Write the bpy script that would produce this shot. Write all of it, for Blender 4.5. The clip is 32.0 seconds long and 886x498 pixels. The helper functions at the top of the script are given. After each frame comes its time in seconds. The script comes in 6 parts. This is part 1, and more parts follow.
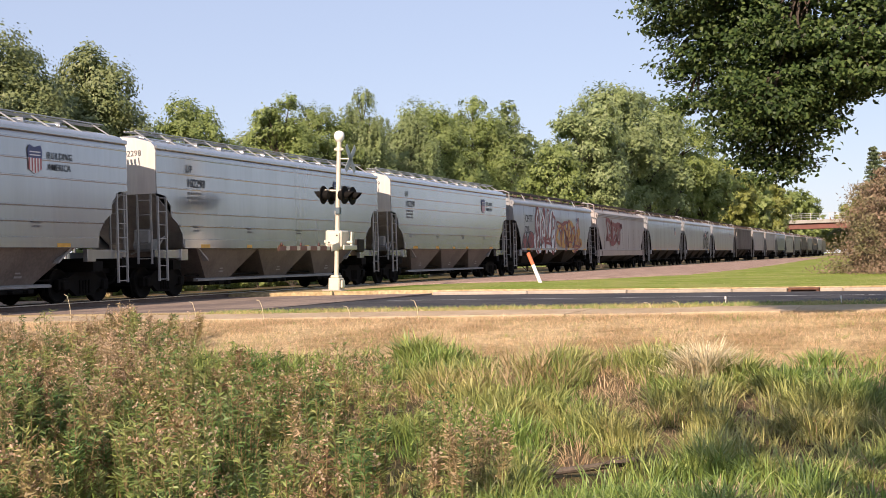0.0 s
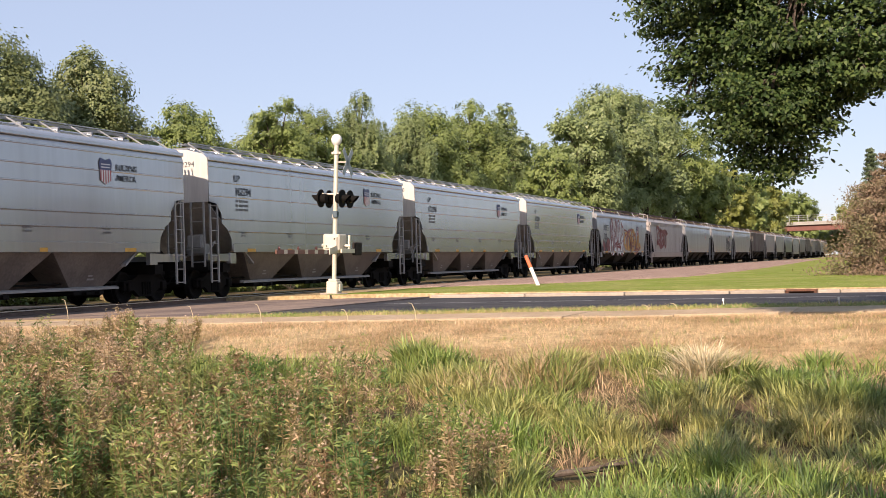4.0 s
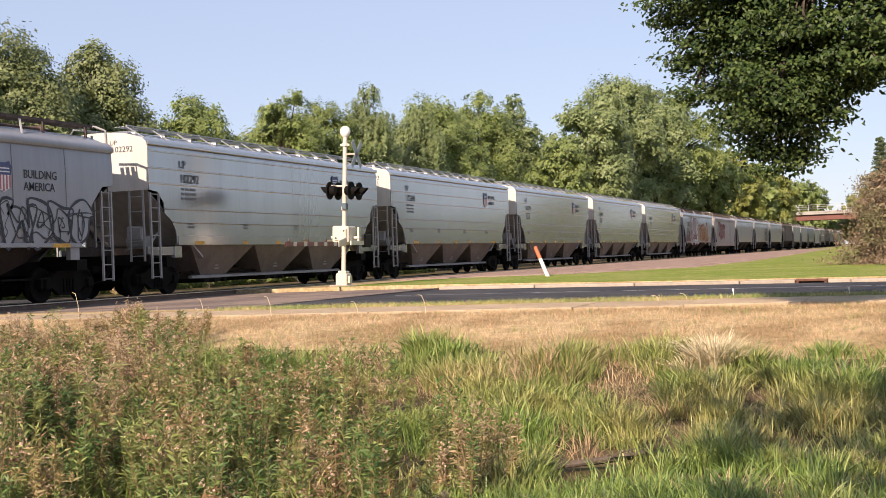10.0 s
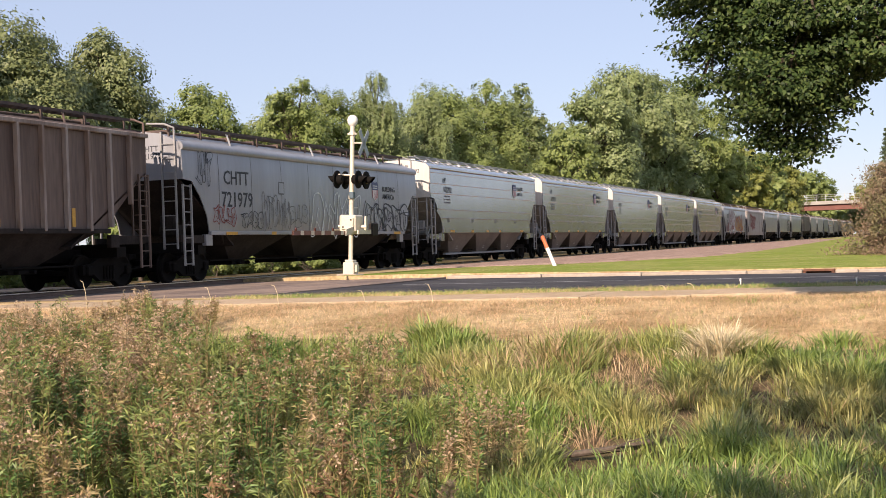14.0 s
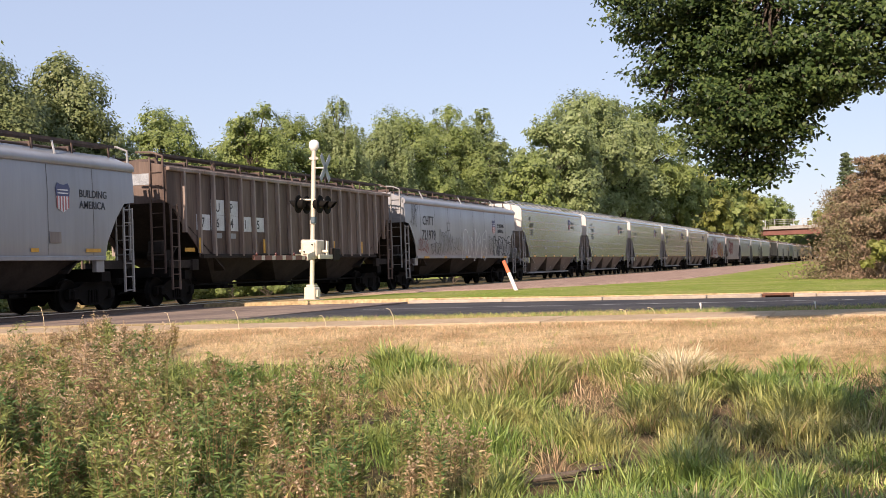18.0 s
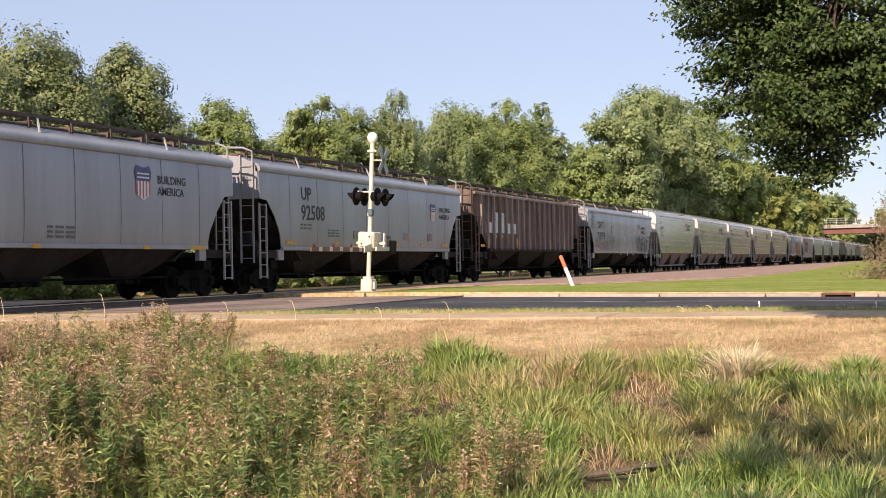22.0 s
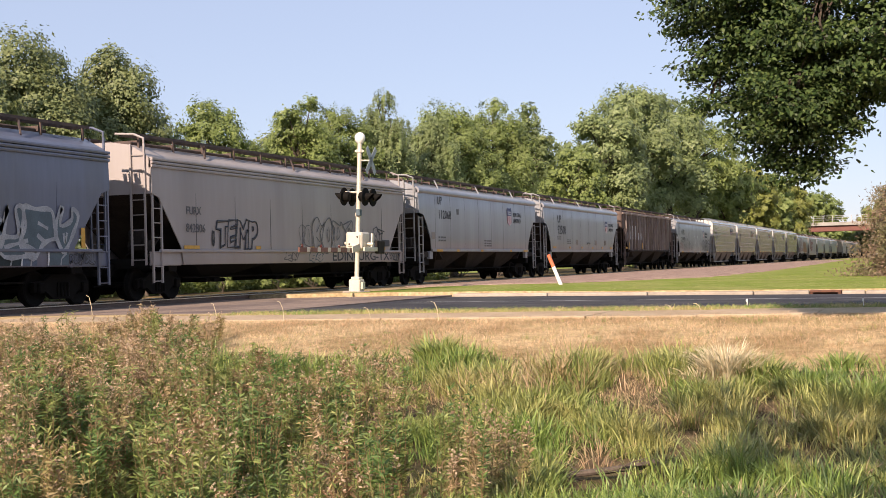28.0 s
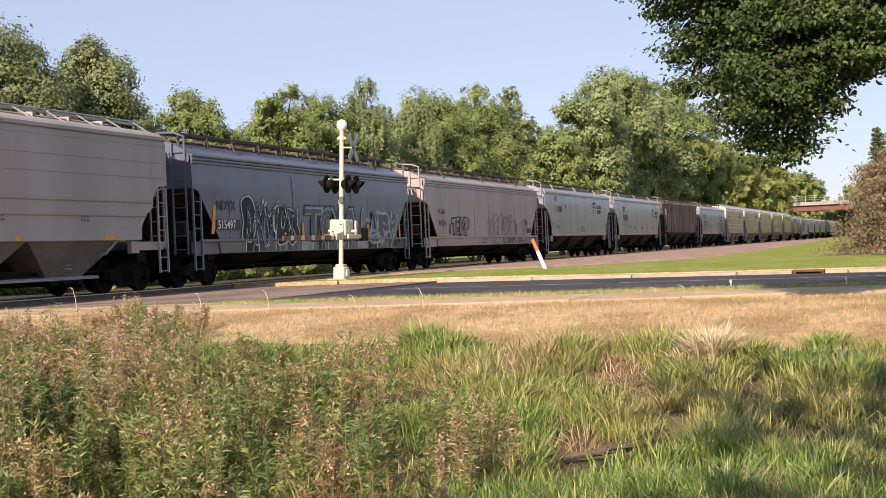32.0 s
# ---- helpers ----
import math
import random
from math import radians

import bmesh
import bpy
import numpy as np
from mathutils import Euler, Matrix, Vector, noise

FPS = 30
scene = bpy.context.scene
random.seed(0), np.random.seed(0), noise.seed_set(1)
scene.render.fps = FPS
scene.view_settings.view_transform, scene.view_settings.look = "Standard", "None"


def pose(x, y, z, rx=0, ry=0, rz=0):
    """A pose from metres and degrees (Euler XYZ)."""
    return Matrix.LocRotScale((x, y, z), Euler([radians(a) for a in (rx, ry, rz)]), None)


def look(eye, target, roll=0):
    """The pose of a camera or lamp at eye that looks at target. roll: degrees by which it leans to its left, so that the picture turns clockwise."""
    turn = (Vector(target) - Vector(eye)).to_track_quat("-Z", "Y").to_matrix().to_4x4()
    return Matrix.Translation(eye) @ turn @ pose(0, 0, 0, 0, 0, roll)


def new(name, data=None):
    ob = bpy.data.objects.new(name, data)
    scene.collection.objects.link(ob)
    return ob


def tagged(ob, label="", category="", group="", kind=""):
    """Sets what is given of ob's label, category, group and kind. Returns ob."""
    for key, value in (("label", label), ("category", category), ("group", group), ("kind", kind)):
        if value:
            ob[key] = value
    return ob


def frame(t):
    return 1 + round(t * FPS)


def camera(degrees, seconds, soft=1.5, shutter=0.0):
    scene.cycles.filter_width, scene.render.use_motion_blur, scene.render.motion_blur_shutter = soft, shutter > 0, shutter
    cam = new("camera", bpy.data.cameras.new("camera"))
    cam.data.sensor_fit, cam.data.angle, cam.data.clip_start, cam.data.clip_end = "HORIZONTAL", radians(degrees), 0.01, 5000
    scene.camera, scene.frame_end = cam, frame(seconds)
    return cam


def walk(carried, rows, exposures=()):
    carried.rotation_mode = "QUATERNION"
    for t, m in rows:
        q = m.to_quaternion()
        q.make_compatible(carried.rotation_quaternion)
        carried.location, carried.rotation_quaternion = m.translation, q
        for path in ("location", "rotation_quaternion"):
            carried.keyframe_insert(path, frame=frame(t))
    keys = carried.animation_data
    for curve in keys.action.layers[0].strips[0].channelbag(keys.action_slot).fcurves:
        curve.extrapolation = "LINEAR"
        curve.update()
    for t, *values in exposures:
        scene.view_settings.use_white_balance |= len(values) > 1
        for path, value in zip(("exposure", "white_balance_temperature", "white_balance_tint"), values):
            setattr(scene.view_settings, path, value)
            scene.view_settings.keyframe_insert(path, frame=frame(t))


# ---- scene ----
# World: track along +Y at x = 0, top of rail z = 0, camera beside the field.
EYE = (21.834, 0.0, 0.779)
cam = camera(37.7, 32.0, soft=0.85)
AIM = [  # seconds, yaw, pitch, roll of the hand-held camera
    (0, 19.625, 0.631, 1.600),
    (0.5, 19.675, 0.635, 1.562),
    (1, 19.707, 0.678, 1.563),
    (1.5, 19.709, 0.804, 1.502),
    (2, 19.652, 0.851, 1.469),
    (2.5, 19.634, 0.874, 1.527),
    (3, 19.606, 0.877, 1.603),
    (3.5, 19.566, 0.846, 1.688),
    (5.5, 19.450, 0.430, 2.143),
    (6, 19.478, 0.355, 2.044),
    (6.5, 19.598, 0.255, 2.044),
    (7, 19.687, 0.123, 2.098),
    (7.5, 19.794, 0.163, 2.085),
    (8, 19.832, 0.343, 2.050),
    (8.5, 19.938, 0.420, 1.881),
    (9, 20.010, 0.483, 1.965),
    (9.5, 19.981, 0.433, 2.058),
    (10, 19.937, 0.401, 2.107),
    (10.5, 19.934, 0.429, 2.185),
    (11, 20.065, 0.399, 2.159),
    (11.5, 20.192, 0.249, 2.211),
    (12, 20.225, 0.157, 2.303),
    (12.5, 20.100, 0.066, 2.339),
    (13, 20.088, -0.008, 2.210),
    (13.5, 20.166, -0.033, 2.038),
    (14, 20.248, -0.066, 1.964),
    (14.5, 20.329, 0.092, 1.908),
    (16.5, 20.079, 0.548, 1.804),
    (17, 19.944, 0.578, 1.834),
    (17.5, 19.721, 0.751, 1.810),
    (18, 18.551, 0.967, 2.025),
    (18.5, 18.247, 1.227, 2.280),
    (19, 19.188, 1.376, 1.955),
    (19.5, 19.641, 1.205, 1.441),
    (20, 20.057, 0.919, 1.352),
    (20.5, 20.416, 0.698, 1.334),
    (21, 20.548, 0.565, 1.305),
    (21.5, 20.793, 0.495, 1.157),
    (22, 21.043, 0.754, 1.142),
    (22.5, 21.197, 0.934, 1.422),
    (23, 20.769, 1.087, 1.835),
    (23.5, 20.690, 1.013, 1.996),
    (24, 21.000, 0.761, 1.969),
    (24.5, 21.191, 0.380, 1.933),
    (26.5, 20.794, 0.466, 1.875),
    (27, 20.728, 0.702, 1.624),
    (27.5, 20.627, 0.705, 1.552),
    (28, 20.521, 0.732, 1.480),
    (28.5, 20.478, 0.768, 1.471),
    (29, 20.662, 0.706, 1.388),
    (29.5, 20.689, 0.693, 1.321),
    (30, 20.288, 0.700, 1.525),
    (30.5, 19.903, 0.616, 1.844),
    (31, 19.823, 0.633, 1.886),
    (31.5, 19.731, -0.142, 2.501),
    (32, 19.823, 0.086, 2.447),
]
walk(cam, [(t, pose(*EYE, 90 + p, r, yw)) for t, yw, p, r in AIM], [(0, 0.62, 6900, 24), (32, 0.62, 6900, 24)])

# ---- light: low evening sun from behind the camera, a little from beyond the track ----
SUN_EL, SUN_AZ = 28.0, 184.5          # azimuth: degrees clockwise from +Y, where the sun stands
world = bpy.data.worlds.new("sky")
scene.world = world
world.use_nodes = True
wn = world.node_tree.nodes
wl = world.node_tree.links
sky = wn.new("ShaderNodeTexSky")
sky.sky_type = "NISHITA"
sky.sun_disc = False
sky.sun_elevation = radians(SUN_EL)
sky.sun_rotation = radians(SUN_AZ)
sky.air_density, sky.dust_density, sky.ozone_density = 0.9, 0.3, 2.0
haze = wn.new("ShaderNodeMixRGB")  # even summer haze over the clear sky
haze.inputs[0].default_value, haze.inputs[2].default_value = 0.62, (4.1, 5.3, 6.8, 1.0)
wl.new(sky.outputs[0], haze.inputs[1])
wl.new(haze.outputs[0], wn["Background"].inputs[0])
wn["Background"].inputs[1].default_value = 0.088
sun = new("sun", bpy.data.lights.new("sun", "SUN"))
sun.data.energy, sun.data.angle, sun.data.color = 5.0, radians(0.6), (1.0, 0.88, 0.70)
sa, se = radians(SUN_AZ), radians(SUN_EL)
sun.matrix_world = look((0, 0, 60), (-60 * math.sin(sa) * math.cos(se), -60 * math.cos(sa) * math.cos(se), 60 - 60 * math.sin(se)))


# ---- materials ----
def mat(name, col, rough=0.7, metal=0.0, var=0.15, scale=3.0, bump=0.0, bscale=40.0, col2=None, coat=0.0, island=0.0,
        objvar=0.0, trans=0.0, stain=0.0, streak=False, spec=0.5, mask=(0.42, 0.6)):
    """A node material: colour with large and fine variation, optional relief, gloss coat and translucency."""
    m = bpy.data.materials.new(name)
    m.use_nodes = True
    n, l = m.node_tree.nodes, m.node_tree.links
    b = n["Principled BSDF"]
    b.inputs["Roughness"].default_value, b.inputs["Metallic"].default_value = rough, metal
    b.inputs["Coat Weight"].default_value = coat
    b.inputs["Coat Roughness"].default_value = 0.12
    b.inputs["Specular IOR Level"].default_value = spec
    co = n.new("ShaderNodeTexCoord")
    vec = co.outputs["Object"]
    if streak:
        mp = n.new("ShaderNodeMapping")
        mp.inputs["Scale"].default_value = (1.0, 1.0, 0.12)
        l.new(vec, mp.inputs[0])
        vec = mp.outputs[0]
    big = n.new("ShaderNodeTexNoise")
    big.inputs["Scale"].default_value, big.inputs["Detail"].default_value = scale, 5.0
    l.new(vec, big.inputs["Vector"])
    fine = n.new("ShaderNodeTexNoise")
    fine.inputs["Scale"].default_value, fine.inputs["Detail"].default_value = scale * 11, 4.0
    l.new(vec, fine.inputs["Vector"])
    c = tuple(col) + (1.0,)
    c2 = tuple(col2) + (1.0,) if col2 else tuple(v * (1 - var) for v in col) + (1.0,)
    ramp = n.new("ShaderNodeMapRange")
    ramp.inputs[1].default_value, ramp.inputs[2].default_value = mask
    l.new(big.outputs[0], ramp.inputs[0])
    mix = n.new("ShaderNodeMixRGB")
    mix.inputs[1].default_value, mix.inputs[2].default_value = c, c2
    l.new(ramp.outputs[0], mix.inputs[0])
    out = mix.outputs[0]
    m2 = n.new("ShaderNodeMixRGB")
    m2.blend_type = "MULTIPLY"
    m2.inputs[0].default_value = 1.0
    r2 = n.new("ShaderNodeMapRange")
    r2.inputs[1].default_value, r2.inputs[2].default_value = 0.3, 0.7
    r2.inputs[3].default_value, r2.inputs[4].default_value = 1 - var, 1 + var * 0.5
    l.new(fine.outputs[0], r2.inputs[0])
    l.new(out, m2.inputs[1])
    l.new(r2.outputs[0], m2.inputs[2])
    out = m2.outputs[0]
    if island or objvar:
        src = n.new("ShaderNodeNewGeometry").outputs["Random Per Island"] if island else n.new("ShaderNodeObjectInfo").outputs["Random"]
        a = island or objvar
        hv = n.new("ShaderNodeHueSaturation")
        r3 = n.new("ShaderNodeMapRange")
        r3.inputs[3].default_value, r3.inputs[4].default_value = 1 - a, 1 + a
        l.new(src, r3.inputs[0])
        l.new(r3.outputs[0], hv.inputs["Value"])
        r4 = n.new("ShaderNodeMapRange")
        r4.inputs[3].default_value, r4.inputs[4].default_value = 0.5 + 0.05 * a, 0.5 - 0.05 * a
        l.new(src, r4.inputs[0])
        l.new(r4.outputs[0], hv.inputs["Hue"])
        l.new(out, hv.inputs["Color"])
        out = hv.outputs[0]
    l.new(out, b.inputs["Base Color"])
    if bump:
        bn = n.new("ShaderNodeTexNoise")
        bn.inputs["Scale"].default_value, bn.inputs["Detail"].default_value = bscale, 3.0
        l.new(co.outputs["Object"], bn.inputs["Vector"])
        bp = n.new("ShaderNodeBump")
        bp.inputs["Strength"].default_value, bp.inputs["Distance"].default_value = bump, 0.02
        l.new(bn.outputs[0], bp.inputs["Height"])
        l.new(bp.outputs[0], b.inputs["Normal"])
    if trans:
        t = n.new("ShaderNodeBsdfTranslucent")
        l.new(out, t.inputs[0])
        ms = n.new("ShaderNodeMixShader")
        ms.inputs[0].default_value = trans
        l.new(b.outputs[0], ms.inputs[1])
        l.new(t.outputs[0], ms.inputs[2])
        l.new(ms.outputs[0], n["Material Output"].inputs[0])
    return m


M_GRAY = mat("car_paint_light_gray", (0.415, 0.425, 0.44), 0.19, 0.65, 0.06, 0.6, coat=0.4, col2=(0.385, 0.392, 0.40), streak=True)
# end faces in warm cream: the low sun on them put into the colour
M_ENDPAINT = mat("sunlit_end_paint", (0.56, 0.54, 0.50), 0.5, 0.0, 0.1, 0.8, col2=(0.48, 0.455, 0.42), streak=True)
M_WHITE = mat("car_paint_gray_white", (0.285, 0.298, 0.322), 0.4, 0.1, 0.06, 0.7, coat=0.2, col2=(0.245, 0.253, 0.268), streak=True)
M_BEIGE = mat("car_paint_faded_cream", (0.345, 0.312, 0.298), 0.55, 0.0, 0.04, 0.45, col2=(0.285, 0.255, 0.24), streak=True)
M_BLUEGRAY = mat("car_paint_blue_gray", (0.112, 0.130, 0.19), 0.4, 0.0, 0.1, 0.6, col2=(0.10, 0.110, 0.14), streak=True, coat=0.2)
M_BROWN = mat("car_paint_rusty_brown", (0.165, 0.12, 0.098), 0.8, 0.0, 0.25, 1.1, col2=(0.08, 0.053, 0.043), streak=True, mask=(0.40, 0.64))
# faded posts, paler than the panels: sun on them put into the colour
M_POST = mat("faded_sunlit_post_paint", (0.30, 0.25, 0.22), 0.75, 0.0, 0.25, 1.5, col2=(0.20, 0.145, 0.115), streak=True)
M_TAN = mat("car_paint_weathered_tan", (0.25, 0.225, 0.20), 0.7, 0.0, 0.15, 0.8, col2=(0.19, 0.16, 0.14), streak=True)
# near-black tone for undersides, end recesses and small fittings
M_NEARBLACK = mat("near_black_paint", (0.034, 0.028, 0.025), 0.85, 0.0, 0.3, 1.5, col2=(0.022, 0.018, 0.016), spec=0.2)
M_HOPLITE = mat("dusty_hopper_paint", (0.15, 0.128, 0.115), 0.6, 0.0, 0.25, 1.2, col2=(0.105, 0.088, 0.08))
M_RUST = mat("rusty_roof_steel", (0.11, 0.075, 0.06), 0.85, 0.0, 0.3, 3.0, col2=(0.07, 0.05, 0.045))
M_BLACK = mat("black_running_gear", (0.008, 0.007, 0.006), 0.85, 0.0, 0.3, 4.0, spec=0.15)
M_STEEL = mat("worn_steel_tread", (0.30, 0.28, 0.27), 0.4, 0.8, 0.2, 5.0)
M_GALV = mat("galvanised_walkway", (0.42, 0.43, 0.43), 0.5, 0.3, 0.15, 4.0)
M_ORANGE = mat("reflective_yellow_strip", (0.62, 0.33, 0.04), 0.5, 0.0, 0.15, 6.0)
M_LETTER = mat("dark_lettering", (0.03, 0.035, 0.045), 0.6, 0.0, 0.1)
M_LETTERLT = mat("white_lettering", (0.7, 0.7, 0.7), 0.6, 0.0, 0.1)
M_BLUE = mat("shield_blue", (0.06, 0.075, 0.17), 0.5, 0.0, 0.1)
M_RED = mat("shield_red", (0.42, 0.13, 0.13), 0.5, 0.0, 0.1)
M_SEAM = mat("weld_seam_grime", (0.13, 0.13, 0.135), 0.7, 0.0, 0.2, 5.0)
M_SPRAYW = mat("white_spray_paint", (0.62, 0.65, 0.66), 0.6, 0.0, 0.15)
M_SPRAYO = mat("orange_spray_paint", (0.48, 0.26, 0.07), 0.6, 0.0, 0.15)
M_SPRAYT = mat("maroon_spray_paint", (0.22, 0.05, 0.05), 0.6, 0.0, 0.15)
M_SPRAYG = mat("teal_gray_spray_paint", (0.10, 0.14, 0.165), 0.6, 0.0, 0.15, spec=0.15)
M_ASPHALT = mat("asphalt", (0.078, 0.075, 0.076), 0.85, 0.0, 0.25, 0.5, 0.5, 90, col2=(0.045, 0.045, 0.05), spec=0.15)
M_APRON = mat("dusty_crossing_pavement", (0.29, 0.22, 0.175), 0.8, 0.0, 0.25, 0.5, 0.5, 60, col2=(0.18, 0.14, 0.12), spec=0.15)
M_CONC = mat("pale_concrete", (0.40, 0.345, 0.28), 0.85, 0.0, 0.15, 1.5, 0.3, 70, objvar=0.10, spec=0.08)
M_PATH = mat("dusty_tan_footpath", (0.50, 0.39, 0.27), 0.9, 0.0, 0.2, 0.9, 0.4, 60, col2=(0.42, 0.32, 0.21), objvar=0.06, spec=0.03)
M_TANWEED = mat("withered_tan_leaves", (0.48, 0.35, 0.215), 0.7, 0.0, 0.25, 1.0, island=0.35, trans=0.15, col2=(0.33, 0.27, 0.11))
M_LINE = mat("worn_road_paint", (0.55, 0.55, 0.53), 0.7, 0.0, 0.25, 2.0, col2=(0.25, 0.25, 0.25))
M_RUSTIRON = mat("rusty_cast_iron", (0.17, 0.075, 0.045), 0.8, 0.2, 0.3, 6.0)
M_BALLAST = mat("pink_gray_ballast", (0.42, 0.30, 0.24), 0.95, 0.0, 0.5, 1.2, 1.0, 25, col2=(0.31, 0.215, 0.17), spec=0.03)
# dark ballast near the rails, with the train's shadow put into its colour
M_BALLASTD = mat("shaded_dark_ballast", (0.20, 0.15, 0.125), 0.95, 0.0, 0.5, 3.0, 1.0, 25, col2=(0.11, 0.085, 0.07), spec=0.03)
M_SOIL = mat("dry_grassy_ground", (0.50, 0.38, 0.22), 0.95, 0.0, 0.4, 0.8, 0.8, 30, col2=(0.34, 0.25, 0.13), spec=0.03)
# thatch tone darkened for the shade between tufts and beyond the rails
M_THATCH = mat("gap_shade_thatch", (0.16, 0.115, 0.07), 0.95, 0.0, 0.35, 1.2, 0.8, 30, col2=(0.09, 0.085, 0.04), spec=0.03)
M_LAWN = mat("mown_lawn", (0.20, 0.26, 0.05), 0.95, 0.0, 0.3, 0.35, 0.8, 40, col2=(0.28, 0.29, 0.09), spec=0.03)
M_RAIL = mat("rail_steel", (0.16, 0.11, 0.09), 0.6, 0.5, 0.2, 3.0)
M_TIE = mat("creosoted_timber", (0.07, 0.055, 0.045), 0.9, 0.0, 0.3, 4.0, spec=0.1)
M_MAST = mat("cream_aluminium_paint", (0.66, 0.60, 0.49), 0.5, 0.2, 0.1, 2.0)
M_GLOBE = mat("white_enamel", (0.80, 0.78, 0.74), 0.35, 0.0, 0.05, 2.0)
M_SPRAYB = mat("slate_blue_spray_paint", (0.11, 0.145, 0.20), 0.6, 0.0, 0.2, spec=0.15)
M_SPRAYD = mat("dark_teal_spray_paint", (0.03, 0.045, 0.05), 0.6, 0.0, 0.2, spec=0.15)
M_SPRAYP = mat("pale_gray_spray_paint", (0.33, 0.36, 0.39), 0.6, 0.0, 0.25)
M_RAILHEAD = mat("polished_rail_head", (0.62, 0.60, 0.58), 0.3, 0.9, 0.1, 3.0)
M_XBUCK = mat("dull_gray_sign_back", (0.34, 0.37, 0.39), 0.5, 0.2, 0.1, 3.0)
M_LENS = mat("dark_red_lens", (0.06, 0.015, 0.012), 0.25, 0.0, 0.1, 4.0)
M_ARMRED = mat("faded_red_stripe", (0.22, 0.095, 0.07), 0.6, 0.0, 0.15, 3.0)
M_POSTR = mat("faded_orange_red_paint", (0.62, 0.16, 0.07), 0.6, 0.0, 0.12, 3.0)
M_BARK = mat("tree_bark", (0.11, 0.085, 0.065), 0.95, 0.0, 0.35, 3.0, 0.8, 20)
M_DECK = mat("gray_bridge_concrete", (0.36, 0.34, 0.31), 0.85, 0.0, 0.15, 0.4, spec=0.08)
# abutment concrete darkened: shadow under the bridge put into the colour
M_DARKCONC = mat("shaded_concrete", (0.12, 0.105, 0.09), 0.9, 0.0, 0.3, 0.4, spec=0.05)
M_LADDER = mat("dull_gray_ladder_paint", (0.30, 0.30, 0.295), 0.6, 0.1, 0.15, 4.0)
M_GIRDER = mat("rust_red_girder", (0.17, 0.06, 0.045), 0.7, 0.0, 0.15, 0.6)
M_LEAF_MID = mat("mid_green_leaves", (0.23, 0.295, 0.085), 0.55, 0.0, 0.2, 0.5, island=0.2, trans=0.3)
M_LEAF_WILLOW = mat("gray_green_willow_leaves", (0.25, 0.315, 0.125), 0.5, 0.0, 0.2, 0.5, island=0.2, trans=0.3)
M_LEAF_OLIVE = mat("olive_gray_leaves", (0.215, 0.26, 0.10), 0.55, 0.0, 0.2, 0.5, island=0.2, trans=0.3)
M_LEAF_YELLOW = mat("yellowing_leaves", (0.25, 0.275, 0.065), 0.55, 0.0, 0.25, 0.6, island=0.2, trans=0.3)
M_LEAF_MAPLE = mat("dark_maple_leaves", (0.062, 0.105, 0.03), 0.5, 0.0, 0.25, 0.8, spec=0.25, island=0.6, trans=0.22)
M_NEEDLE = mat("spruce_needles", (0.11, 0.15, 0.075), 0.6, 0.0, 0.2, 1.0, island=0.35, trans=0.1)
M_NEEDLE_DRY = mat("browning_needles", (0.25, 0.175, 0.115), 0.7, 0.0, 0.25, 0.7, island=0.3, trans=0.1, col2=(0.17, 0.165, 0.075), mask=(0.48, 0.66))
M_GRASS = mat("green_grass_blades", (0.19, 0.285, 0.065), 0.5, 0.0, 0.25, 0.55, island=0.4, trans=0.2, col2=(0.38, 0.37, 0.13))
M_STRAW = mat("dry_straw_blades", (0.60, 0.455, 0.27), 0.6, 0.0, 0.2, 0.8, island=0.45, trans=0.25, col2=(0.44, 0.31, 0.17))
M_PALESTRAW = mat("bleached_straw", (0.74, 0.64, 0.42), 0.6, 0.0, 0.15, 0.8, island=0.3, trans=0.25)
M_WEEDLEAF = mat("weed_leaves", (0.095, 0.18, 0.045), 0.55, 0.0, 0.2, 1.7, island=0.32, trans=0.15, col2=(0.235, 0.275, 0.08))
M_WEEDSTEM = mat("weed_stems", (0.22, 0.19, 0.08), 0.7, 0.0, 0.2, 2.0, island=0.3, trans=0.1, col2=(0.26, 0.17, 0.08))
M_SEEDHEAD = mat("fluffy_seed_heads", (0.54, 0.43, 0.30), 0.9, 0.0, 0.2, 2.0, island=0.4, trans=0.25, col2=(0.40, 0.28, 0.18))
M_RUSTWEED = mat("rust_brown_weed", (0.27, 0.17, 0.085), 0.8, 0.0, 0.25, 2.0, island=0.4, trans=0.2)


